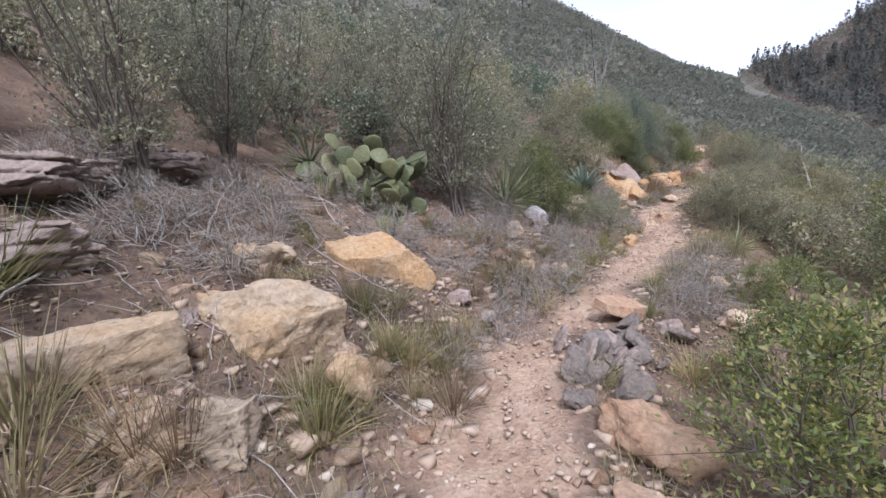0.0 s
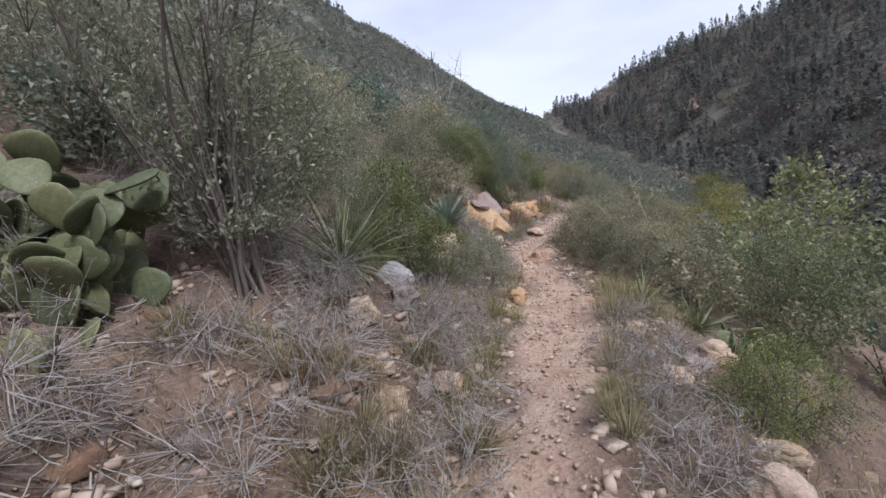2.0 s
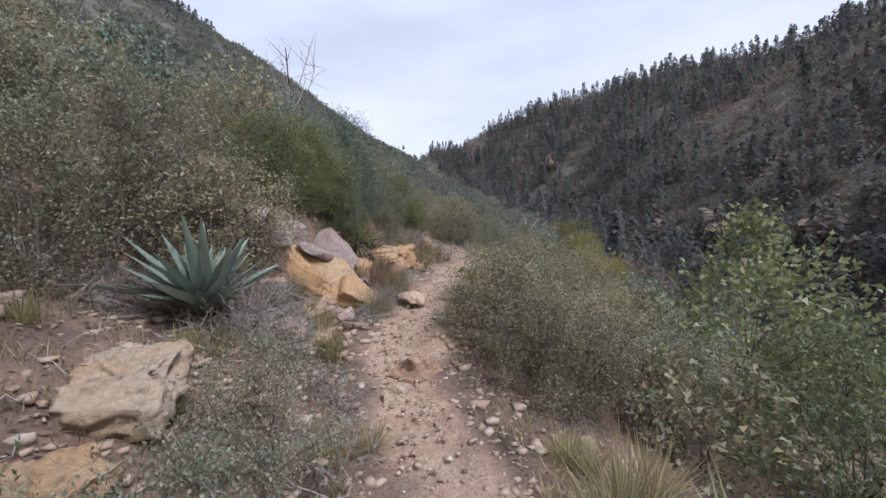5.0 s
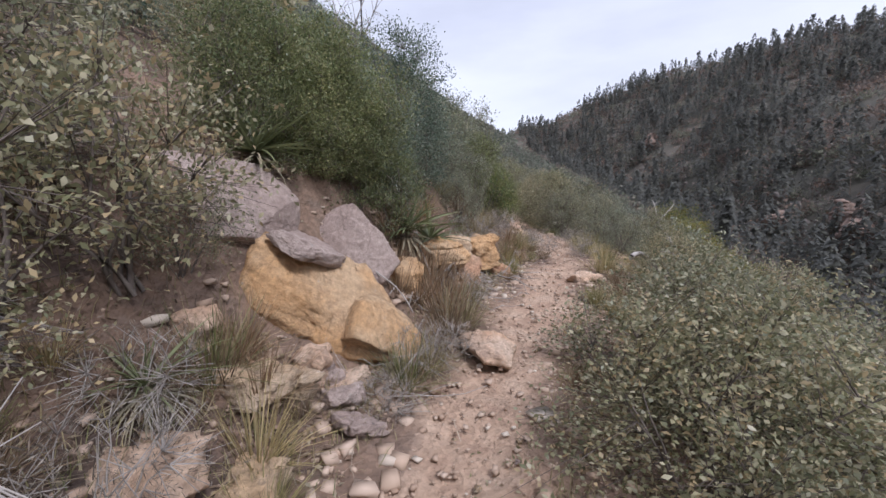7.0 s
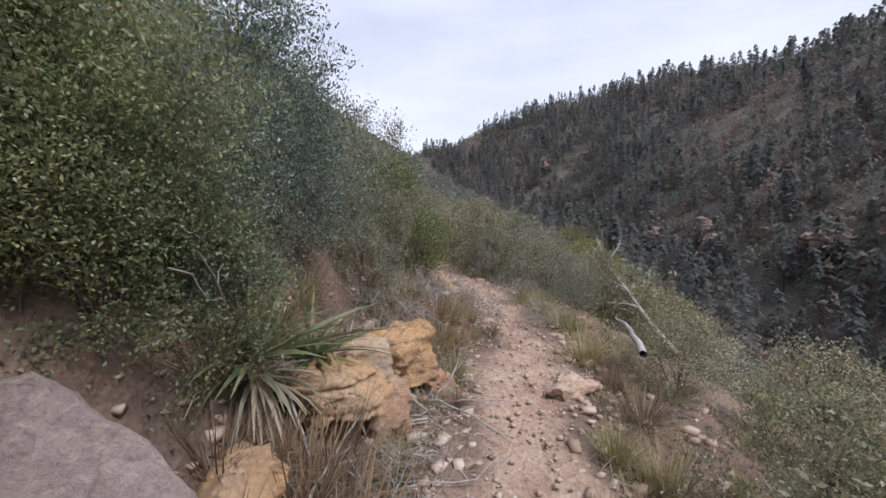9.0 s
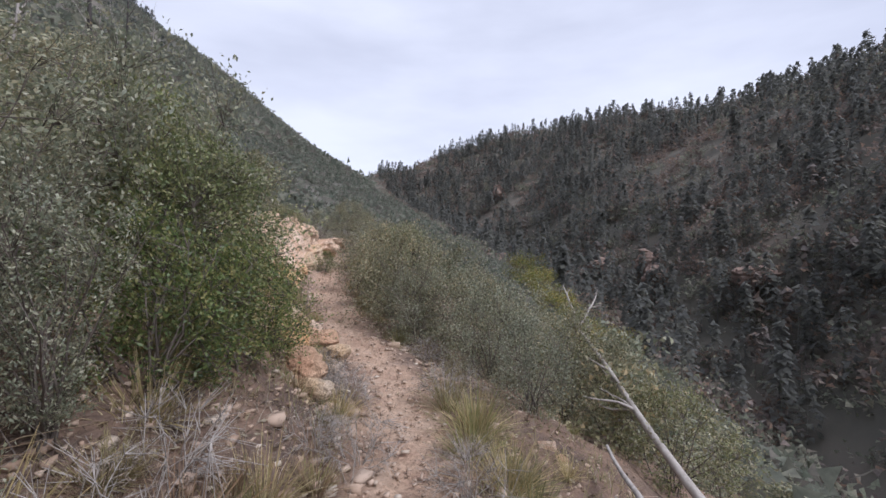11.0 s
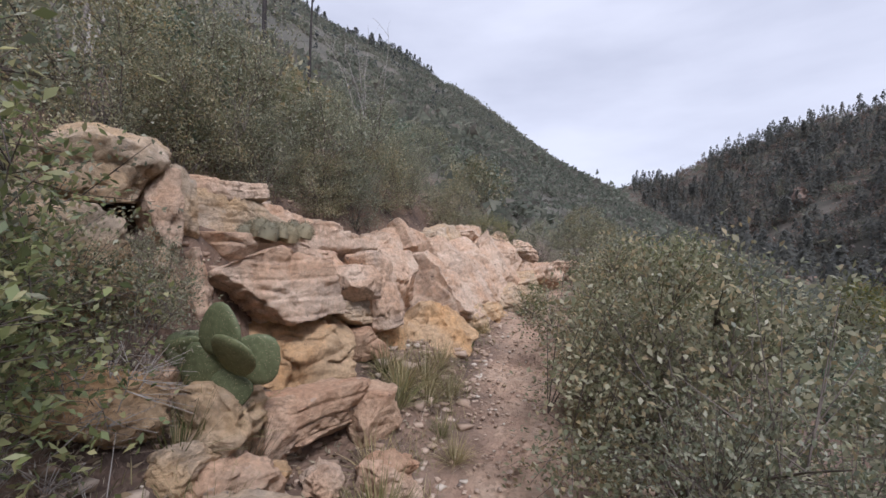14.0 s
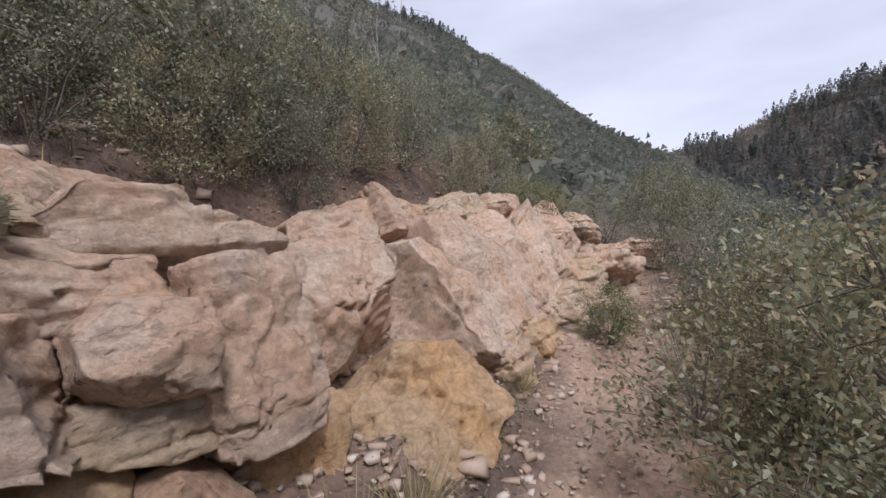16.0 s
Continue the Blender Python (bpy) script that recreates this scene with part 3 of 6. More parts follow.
def conifers(name, seed, spots, mat, height, label, tris=46, bare=0.2, slim=0.17, spray=0.07):
    """Many far conifers in one mesh: a thin trunk and ragged tiers of needles each."""
    rng = np.random.RandomState(seed)
    n = len(spots)
    h = height * rng.uniform(0.45, 1.2, n)
    w = rng.uniform(0, 2 * math.pi, (n, tris))
    t = rng.uniform(0, 1, (n, tris)) ** 0.85
    up = bare + (1 - bare) * t
    rad = (1 - t) * slim * rng.uniform(0.4, 1.15, (n, tris)) + 0.02
    c = np.stack([np.cos(w) * rad, np.sin(w) * rad, up], -1) * h[:, None, None] + spots[:, None]
    c = c.reshape(-1, 3)
    size = np.repeat(h, tris)[:, None] * spray * rng.uniform(0.6, 1.4, (n * tris, 1))
    out = np.stack([np.cos(w), np.sin(w), -0.35 + 0 * w], -1).reshape(-1, 3)
    side = np.stack([-np.sin(w), np.cos(w), rng.normal(size=w.shape) * 0.5], -1).reshape(-1, 3)
    a, b, e = c + out * size * 1.2, c + side * size * 0.8 - out * size * 0.4, c - side * size * 0.8 - out * size * 0.4
    b[:, 2] += size[:, 0] * 0.5
    v = np.stack([a, b, e], 1).reshape(-1, 3)
    f = np.arange(len(v)).reshape(-1, 3)
    tr = (h * 0.012)[:, None]
    ring = [np.stack([np.cos(q) * tr[:, 0], np.sin(q) * tr[:, 0], 0 * tr[:, 0] - 0.5], 1) + spots for q in (0, 2.1, 4.2)]
    tv = np.stack([*ring, spots + np.stack([0 * h, 0 * h, h * 0.98], 1)], 1).reshape(-1, 3)
    k = 4 * np.arange(n)[:, None]
    tf = np.concatenate([k + (0, 1, 3), k + (1, 2, 3), k + (2, 0, 3)], 0) + len(v)
    ob = new(name, np_mesh(name, np.concatenate([v, tv]), np.concatenate([f, tf]), mat))
    return tagged(ob, label, "woods", "", "stuff")


def clumps(name, seed, spots, mat, size, label, blades=40, flat=0.75, blade=0.26):
    """Many far shrubs in one mesh, each a ragged heap of leaf sprays."""
    rng = np.random.RandomState(seed)
    n = len(spots)
    s = size * rng.uniform(0.5, 1.4, n)
    d = rng.normal(size=(n, blades, 3))
    d /= np.linalg.norm(d, axis=2, keepdims=True)
    d[:, :, 2] = np.abs(d[:, :, 2])
    r = rng.uniform(0.45, 1.05, (n, blades, 1))
    lump = 1 + 0.35 * np.sin(d[:, :, :1] * 5 + s[:, None, None] * 9) * np.cos(d[:, :, 1:2] * 6 + s[:, None, None] * 5)
    c = (d * r * lump * np.array([1, 1, flat])) * s[:, None, None] * 0.6 + spots[:, None]
    v, f = leaves(rng, c.reshape(-1, 3), d.reshape(-1, 3), 1.0, 0.7, simple=True)
    grow = np.repeat(np.repeat(s, blades) * blade, 3)[:, None]
    mid = np.repeat(c.reshape(-1, 3), 3, 0)
    v = mid + (v - mid) * grow
    return tagged(new(name, np_mesh(name, v, f, mat)), label, "brush", "", "stuff")


def off_trail(x, y):
    return x - np.interp(y, TRAIL_Y, TRAIL_X)


rng = np.random.RandomState(3)
pines = scatter(rng, 8000, (-60, 330), (-80, 560), lambda x, y: (x > 62 - 0.11 * y) & (fractal(x * 0.03, y * 0.03, 3) > -0.3))
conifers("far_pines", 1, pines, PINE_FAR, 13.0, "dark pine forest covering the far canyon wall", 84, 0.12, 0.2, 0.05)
burnt = scatter(rng, 1900, (-20, 310), (-40, 560), lambda x, y: (x > 80 - 0.13 * y) & (fractal(x * 0.03 + 9, y * 0.03, 3) > -0.15))
conifers("far_dead_pines", 2, burnt, RUST_FAR, 10.0, "rust-brown dead pines on the far canyon wall", 20, 0.3, 0.10)
under = scatter(rng, 5500, (0, 300), (-60, 540), lambda x, y: x > 60 - 0.11 * y)
clumps("far_rusty_scrub", 3, under, RUST_FAR, 7.0, "leafless reddish scrub between the far pines", 60, 0.8, 0.16)
oaks = scatter(rng, 3200, (0, 270), (-60, 540), lambda x, y: (x > 42 - 0.08 * y) & (fractal(x * 0.02 + 4, y * 0.02, 3) > -0.1))
clumps("far_green_brush", 4, oaks, BRUSH_FAR, 7.0, "olive-green brush on the far canyon wall", 60, 0.8, 0.16)
chap = scatter(rng, 9500, (-230, -12), (-10, 560), lambda x, y: (y > -26 - 1.0 * x - 60) & (y < 60 - 3.5 * x) & (fractal(x * 0.06, y * 0.06, 3) > -0.4))
clumps("hillside_chaparral", 5, chap, BRUSH_FAR, 3.6, "grey-green chaparral covering the steep hillside", 30, 0.7, 0.27)
chap_near = scatter(rng, 2400, (-40, 14), (27.5, 130), lambda x, y: (np.abs(off_trail(x, y)) > 0.9) | (y > 34))
clumps("trailside_chaparral", 6, chap_near, BRUSH_FAR, 1.7, "dense grey-green chaparral along the hillside ahead", 64, 0.75, 0.2)
slope = scatter(rng, 2600, (6, 62), (-10, 170), lambda x, y: off_trail(x, y) > 7)
clumps("lower_slope_brush", 7, slope, BRUSH_FAR, 2.4, "brush on the slope falling to the canyon floor", 60, 0.75, 0.19)
crest_trees = scatter(rng, 420, (-240, -60), (90, 480), lambda x, y: fractal(x * 0.03, y * 0.03, 2) > -0.1)
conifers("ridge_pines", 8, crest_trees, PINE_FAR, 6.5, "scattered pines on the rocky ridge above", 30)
crest_y = rng.uniform(60, 1600, 8000)
crest_x = np.interp(crest_y, TRAIL_Y, TRAIL_X) - rng.uniform(130, 216, 8000)
clumps("crest_brush", 9, np.stack([crest_x, crest_y, ground(crest_x, crest_y)], 1), BRUSH_FAR, 5.0, "brush along the crest of the hillside", 26, 0.7, 0.24)
mid_y = rng.uniform(110, 520, 5200)
mid_x = np.interp(mid_y, TRAIL_Y, TRAIL_X) - rng.uniform(0, 1, 5200) * np.minimum(150, 30 + mid_y * 0.35)
clumps("upper_slope_brush", 13, np.stack([mid_x, mid_y, ground(mid_x, mid_y)], 1), BRUSH_FAR, 4.6, "grey-green brush on the slope ahead", 24, 0.7, 0.25)
far_y = rng.uniform(480, 1600, 6000)
far_x = np.interp(far_y, TRAIL_Y, TRAIL_X) - rng.uniform(2, 190, 6000)
clumps("head_slope_brush", 12, np.stack([far_x, far_y, ground(far_x, far_y)], 1), BRUSH_FAR, 9.0, "brush on the slope at the canyon's head", 22, 0.7, 0.26)
crest_y = rng.uniform(230, 430, 90)
crest_x = np.interp(crest_y, TRAIL_Y, TRAIL_X) - rng.uniform(168, 200, 90)
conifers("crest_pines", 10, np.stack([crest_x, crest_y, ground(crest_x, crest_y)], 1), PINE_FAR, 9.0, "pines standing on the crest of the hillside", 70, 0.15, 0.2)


# ---- places that the large rocks fill ----
BARE = ((-2.5, 3.8, 0.5), (-2.2, 1.48, 0.42), (-2.12, 2.38, 0.4), (-2.3, 13.4, 0.5), (-2.36, 12.95, 0.45), (-1.98, 13.16, 0.3), (-0.71, 4.83, 0.22))


def bare(x, y):
    inside = np.zeros(np.shape(x), bool)
    for bx, by, r in BARE:
        inside = inside | (np.hypot(x - bx, y - by) < r)
    return inside


# ---- rocks beside the trail ----
def boulder(name, seed, x, y, z, dims, turn, mat, label, detail=24, blocky=0.75, cuts=8, rough=0.12, layers=0.03, tilt=(0, 0), category="boulder"):
    """One rock of true size dims with its middle at x, y, z."""
    me = rock_mesh(name, seed, mat, detail, blocky, cuts, rough, layers, dims)
    return thing(name, me, pose(x, y, z, tilt[0], tilt[1], turn), label, category)


def slab(name, seed, centre, along, facing, dims, mat, label, category="rock slab", **more):
    """A rock with its length along one direction and its flat side facing another."""
    v = Vector(along).normalized()
    w = Vector(facing)
    w = (w - v * w.dot(v)).normalized()
    u = v.cross(w)
    m = Matrix((u, v, w)).transposed().to_4x4()
    me = rock_mesh(name, seed, mat, 24, more.get("blocky", 0.7), more.get("cuts", 6), more.get("rough", 0.07), more.get("layers", 0.0), dims)
    return thing(name, me, Matrix.Translation(centre) @ m, label, category)


def on(x, y, up):
    return float(ground(x, y)) + up


boulder("boulder", 11, -2.2, 1.48, 1.70, (0.55, 0.80, 0.40), -15, ROCK_TAN, "flat-topped tan sandstone boulder set in the bank", layers=0.012, blocky=0.97, cuts=2, rough=0.05)
boulder("boulder", 12, -2.12, 2.38, 1.58, (0.68, 0.78, 0.62), -20, ROCK_TAN, "rounded tan sandstone boulder set in the bank", blocky=0.72, cuts=5, rough=0.06, layers=0.0)
boulder("boulder", 13, -2.57, 3.83, 1.60, (0.80, 0.86, 0.80), -18, ROCK_YELLOW, "yellow pitted sandstone boulder with an angular top", blocky=0.88, cuts=4, rough=0.05, layers=0.0, tilt=(-6, -14))
boulder("boulder", 14, -1.52, 1.68, 1.44, (0.30, 0.22, 0.24), 30, ROCK_TAN, "small broken tan block below the boulders", blocky=0.95, cuts=3)
boulder("boulder", 15, -1.62, 1.50, 1.52, (0.32, 0.26, 0.26), -10, ROCK_TAN, "small broken tan block below the boulders", blocky=0.95, cuts=3)
boulder("boulder", 16, -1.55, 2.45, on(-1.55, 2.45, 0.05), (0.22, 0.28, 0.3), 30, ROCK_TAN, "small tan stone at the foot of the bank", detail=12)
boulder("boulder", 17, -2.9, 1.6, on(-2.9, 1.6, 0.08), (0.5, 0.6, 0.3), 30, ROCK_GREY, "weathered grey ledge among dead twigs", layers=0.08)
boulder("boulder", 18, -3.9, 1.9, on(-3.9, 1.9, 0.05), (0.8, 0.8, 0.45), 15, ROCK_GREY, "weathered grey ledge under the bushes", layers=0.08)
boulder("boulder", 19, -4.4, 3.0, on(-4.4, 3.0, 0.08), (0.6, 0.8, 0.45), 45, ROCK_GREY, "weathered grey ledge under the bushes", layers=0.08)
boulder("boulder", 20, -2.9, 2.9, on(-2.9, 2.9, 0.05), (0.5, 0.35, 0.25), 35, ROCK_TAN, "small tan block among dead twigs", detail=12)
boulder("flat_rock", 21, -0.71, 4.83, 1.08, (0.30, 0.46, 0.13), -28, ROCK_ORANGE, "flat orange sandstone slab beside the footpath", blocky=0.9, cuts=3, rough=0.04, layers=0.0, detail=24, tilt=(-14, 16))
for i, (x, y, w) in enumerate([(0.0, 6.95, 0.2), (0.2, 7.3, 0.26), (0.35, 6.2, 0.22), (0.15, 5.7, 0.24), (-0.3, 4.9, 0.2), (-0.15, 7.9, 0.22), (0.5, 7.6, 0.28), (-1.75, 4.3, 0.16), (-1.9, 5.6, 0.2), (-1.7, 6.1, 0.18), (-2.0, 4.2, 0.2)]):
    boulder("boulder", 180 + i, x, y, on(x, y, 0.03), (w, w * 1.3, w * 0.8), 31 * i, (ROCK_PINK, ROCK_GREY, ROCK_TAN)[i % 3], "pale angular stone beside the footpath", detail=12, blocky=0.95, cuts=12)
boulder("boulder", 22, -0.2, 3.15, on(-0.2, 3.15, 0.05), (0.55, 0.4, 0.3), -30, ROCK_ORANGE, "reddish angular block beside the footpath", blocky=0.8, detail=12, tilt=(0, 18))
boulder("boulder", 23, 0.0, 2.6, on(0.0, 2.6, 0.03), (0.45, 0.4, 0.24), 10, ROCK_PINK, "pale angular stone beside the footpath", detail=12)
boulder("boulder", 24, -2.38, 7.12, 1.62, (0.40, 0.36, 0.46), 15, ROCK_LILAC, "smooth pale lilac-grey boulder below the sotol", blocky=0.55, rough=0.04, layers=0.0, tilt=(0, 25))
boulder("boulder", 25, -2.35, 6.35, on(-2.35, 6.35, 0.08), (0.24, 0.3, 0.2), 30, ROCK_TAN, "small tan stone in the bank", detail=12)
boulder("boulder", 26, -2.15, 6.75, on(-2.15, 6.75, 0.05), (0.22, 0.28, 0.2), 70, ROCK_DARK, "small angular stone in the bank", detail=12)
boulder("boulder", 28, -2.5, 9.6, 1.70, (0.5, 0.8, 0.26), 12, ROCK_TAN, "pale tan ledge in the bank", layers=0.012, blocky=0.9, cuts=4)
boulder("boulder", 29, -2.36, 8.86, 1.52, (0.46, 0.46, 0.36), -10, ROCK_YELLOW, "yellowish block in the bank", layers=0.01, blocky=0.9, cuts=4)
boulder("flat_rock", 33, -0.58, 9.0, 0.86, (0.34, 0.26, 0.12), 25, ROCK_ORANGE, "flat orange sandstone slab at the footpath's edge", detail=12, blocky=0.9, cuts=9)
boulder("boulder", 34, -1.40, 8.95, 0.98, (0.26, 0.3, 0.24), 35, ROCK_YELLOW, "yellowish angular block at the footpath's edge", detail=12, blocky=0.9)
boulder("boulder", 30, -1.55, 8.5, 0.85, (0.28, 0.2, 0.24), 15, ROCK_PINK, "split pink stone at the footpath's edge", detail=12)
boulder("boulder", 31, -1.15, 11.25, 1.08, (0.42, 0.34, 0.3), 40, ROCK_ORANGE, "reddish stone at the foot of a bush", detail=12)
boulder("boulder", 32, -1.32, 10.85, 1.03, (0.26, 0.26, 0.2), 10, ROCK_TAN, "rounded stone on the footpath", detail=12)

SHALE = [rock_mesh("shale_chip", 40 + i, ROCK_DARK if i % 4 else ROCK_GREY, 12, 1.0, 9, 0.08, 0.08, (0.36, 0.22, 0.09)) for i in range(4)]
rng = np.random.RandomState(21)
for i in range(34):
    x, y = -0.52 + rng.normal() * 0.16, 3.95 + rng.normal() * 0.34
    size = rng.uniform(0.4, 0.9)
    thing("shale_slab", SHALE[i % 4], spot(x, y, -0.06 * size, rng.uniform(40, 90), rng.uniform(-45, 60), rng.uniform(-50, 50), size), "broken dark shale slab heaped beside the footpath", "stone", "heap of broken shale")

# the leaning slab and the big ledge above the second stretch of trail
slab("leaning_slab", 51, (-2.26, 13.55, 2.03), (0.36, 0.16, -0.56), (0.38, -0.8, 0.42), (0.45, 0.64, 0.09), ROCK_GREY, "pale pinkish-grey slab leaning against the bank", blocky=0.62, cuts=3, rough=0.05)
slab("flat_slab", 52, (-2.37, 12.92, 2.12), (0.14, 0.36, -0.12), (0.25, -0.35, 0.85), (0.28, 0.46, 0.10), ROCK_GREY, "flat grey slab lying on the ledge", blocky=0.8, cuts=3)
slab("ledge_boulder", 53, (-2.36, 13.02, 1.68), (0.62, 0.50, -0.34), (0.45, -0.62, 0.64), (0.72, 1.15, 0.5), ROCK_YELLOW, "long orange-yellow sandstone ledge in the bank", "boulder", blocky=0.9, cuts=4, rough=0.05)
slab("ledge_boulder", 54, (-1.98, 13.16, 1.52), (0.6, 0.55, -0.5), (0.6, -0.6, 0.5), (0.46, 0.62, 0.45), ROCK_YELLOW, "yellow sandstone block below the ledge", "boulder", blocky=0.88, cuts=4, rough=0.05)
boulder("boulder", 55, -1.98, 14.05, 1.72, (0.3, 0.4, 0.4), 10, ROCK_YELLOW, "yellow block beneath the leaning slab", detail=12)
slab("rock_slab", 56, (-2.80, 12.85, 2.42), (0.55, 0.8, -0.1), (0.75, -0.55, 0.45), (0.6, 0.8, 0.25), ROCK_GREY, "smooth grey rock slab lying against the bank", blocky=0.85, cuts=3, rough=0.03)
for i, (x, y, w, h) in enumerate([(-2.20, 12.56, 0.2, 0.24), (-2.12, 12.62, 0.12, 0.18), (-2.2, 12.4, 0.17, 0.16), (-2.04, 12.66, 0.22, 0.1), (-2.0, 12.5, 0.18, 0.12), (-2.32, 12.2, 0.3, 0.2), (-2.62, 12.2, 0.18, 0.2), (-1.85, 12.3, 0.2, 0.1), (-2.1, 11.75, 0.26, 0.14), (-2.3, 11.5, 0.3, 0.18)]):
    boulder("boulder", 60 + i, x, y, on(x, y, h * 0.2), (w, w * 1.1, h), 33 * i, (ROCK_PINK, ROCK_GREY, ROCK_TAN)[i % 3], "angular broken stone in the eroded bank", detail=12, blocky=0.97, cuts=3, tilt=(12 * (i % 3) - 10, 14 - 9 * (i % 4)))
boulder("flat_rock", 70, -1.22, 13.3, 1.36, (0.34, 0.5, 0.16), 15, ROCK_PINK, "pale flat stone on the footpath", detail=12, tilt=(0, 8))
boulder("boulder", 71, -1.52, 15.6, 1.76, (0.55, 0.5, 0.48), 30, ROCK_YELLOW, "orange block in the crumbling bank", blocky=0.8)
boulder("boulder", 72, -1.80, 14.75, 1.84, (0.55, 0.45, 0.3), 10, ROCK_YELLOW, "pale yellow ledge block in the crumbling bank", layers=0.05)
boulder("boulder", 73, -1.72, 15.2, 1.78, (0.4, 0.45, 0.36), 40, ROCK_TAN, "tan block in the crumbling bank", detail=12)
boulder("boulder", 74, -1.18, 15.6, 1.50, (0.24, 0.26, 0.26), 60, ROCK_ORANGE, "orange stone at the footpath's edge", detail=12)
boulder("boulder", 75, -1.5, 15.0, 1.58, (0.28, 0.34, 0.4), 0, ROCK_ORANGE, "orange block in the crumbling bank", detail=12)
boulder("flat_rock", 76, -0.2, 15.5, 1.46, (0.34, 0.28, 0.12), 30, ROCK_PINK, "pale flat stone at the footpath's edge", detail=12)

# ---- the banded sandstone outcrop above the last stretch ----
outcrop = thing("rock_outcrop", None, pose(-2.3, 22.0, 2.0), "banded pale pink and yellow sandstone outcrop", "outcrop")


def block(seed, face, width, height, depth, turn, lean, mat, layers=0.0, blocky=0.94, rough=0.065):
    """One block of the outcrop: face is the middle of its front, lean its backward tilt, turn the way the front looks."""
    big = max(width, height)
    me = rock_mesh("rock_block", seed, mat, 40 if big > 0.6 else 24, blocky, 5, rough, layers, (depth, width * 1.07, height * 1.07))
    m = pose(*face, 0, -lean, turn) @ Matrix.Translation((-depth * 0.5, 0, 0))
    return part("rock_block", me, outcrop, Matrix.Translation((2.3, -22.0, -2.0)) @ m)


block(81, (-2.32, 21.42, 2.78), 1.00, 0.50, 1.0, -20, 8, ROCK_PINK, 0.012)
block(82, (-2.20, 21.46, 2.28), 0.98, 0.54, 0.8, -18, 2, ROCK_YELLOW, 0.01, 0.82, 0.085)
block(83, (-2.11, 22.02, 2.77), 0.30, 0.32, 0.6, -12, 3, ROCK_PINK, 0.0, 0.96, 0.05)
block(84, (-2.24, 22.06, 2.49), 0.40, 0.22, 0.5, -10, 0, ROCK_TAN, 0.03)
block(85, (-2.10, 22.08, 2.24), 0.40, 0.28, 0.6, -8, 4, ROCK_ORANGE, 0.0)
block(86, (-2.17, 22.42, 2.66), 0.42, 0.66, 0.7, -14, 10, ROCK_PINK, 0.01)
block(87, (-2.60, 21.62, 3.00), 1.25, 0.36, 0.9, -19, 10, ROCK_PINK, 0.008, 0.96)
block(88, (-2.64, 22.38, 3.05), 0.9, 0.42, 0.8, -16, 18, ROCK_PINK, 0.008)
block(89, (-2.92, 21.50, 3.26), 1.1, 0.38, 0.8, -16, 14, ROCK_TAN, 0.008)
block(90, (-2.92, 22.25, 3.27), 0.8, 0.40, 0.8, -14, 18, ROCK_PINK, 0.008)
block(91, (-3.02, 21.25, 3.50), 0.90, 0.22, 0.7, -20, 10, ROCK_PINK, 0.014)
block(92, (-2.50, 23.20, 2.90), 0.84, 0.92, 0.8, -14, 42, ROCK_PINK, 0.0)
block(93, (-1.80, 23.18, 2.22), 0.92, 0.78, 0.9, -24, 24, ROCK_YELLOW, 0.01, 0.82, 0.085)
block(94, (-2.20, 22.60, 2.06), 0.50, 0.56, 0.6, -16, 10, ROCK_YELLOW, 0.01, 0.82, 0.085)
block(95, (-2.18, 23.98, 2.75), 0.50, 1.25, 0.9, -4, 38, ROCK_PINK, 0.012)
block(96, (-2.14, 24.62, 2.78), 0.74, 1.28, 0.9, -2, 38, ROCK_PINK, 0.012)
block(97, (-2.09, 25.38, 2.86), 0.82, 1.30, 0.9, 0, 38, ROCK_PINK, 0.012)
block(98, (-2.00, 26.18, 2.95), 0.88, 1.26, 0.9, 4, 35, ROCK_PINK, 0.012)
block(99, (-1.95, 26.98, 3.00), 0.88, 1.16, 0.9, 8, 33, ROCK_PINK, 0.012)
block(100, (-1.74, 24.20, 2.10), 0.72, 0.54, 0.7, -6, 16, ROCK_TAN, 0.03, 0.82, 0.085)
block(101, (-1.68, 24.95, 2.20), 0.84, 0.54, 0.7, 0, 16, ROCK_YELLOW, 0.03, 0.82, 0.085)
block(102, (-1.62, 25.80, 2.32), 0.92, 0.54, 0.7, 0, 14, ROCK_TAN, 0.03, 0.82, 0.085)
block(103, (-1.55, 26.62, 2.46), 0.86, 0.54, 0.7, 4, 12, ROCK_TAN, 0.03, 0.82, 0.085)
block(104, (-2.90, 23.75, 3.22), 0.9, 0.5, 0.7, -8, 30, ROCK_PINK, 0.008)
block(105, (-2.86, 24.70, 3.28), 0.98, 0.5, 0.7, 0, 30, ROCK_PINK, 0.008)
block(106, (-2.78, 25.60, 3.35), 0.98, 0.5, 0.7, 0, 30, ROCK_TAN, 0.008)
block(107, (-2.64, 26.55, 3.40), 0.95, 0.5, 0.7, 4, 28, ROCK_PINK, 0.008)
block(108, (-2.62, 20.02, 3.08), 0.90, 0.52, 0.7, -32, 36, ROCK_TAN, 0.012)
block(109, (-2.80, 20.44, 3.46), 0.55, 0.40, 0.8, -36, -12, ROCK_TAN, 0.0)
block(110, (-2.74, 20.74, 3.26), 0.16, 0.50, 0.3, -20, 6, ROCK_PINK, 0.0)
block(111, (-2.80, 20.94, 3.28), 0.18, 0.50, 0.3, -10, 8, ROCK_TAN, 0.0)
block(112, (-2.66, 20.70, 2.76), 0.18, 0.52, 0.3, -24, 2, ROCK_TAN, 0.03)
block(113, (-2.58, 20.88, 2.72), 0.16, 0.56, 0.3, -14, 4, ROCK_PINK, 0.03)
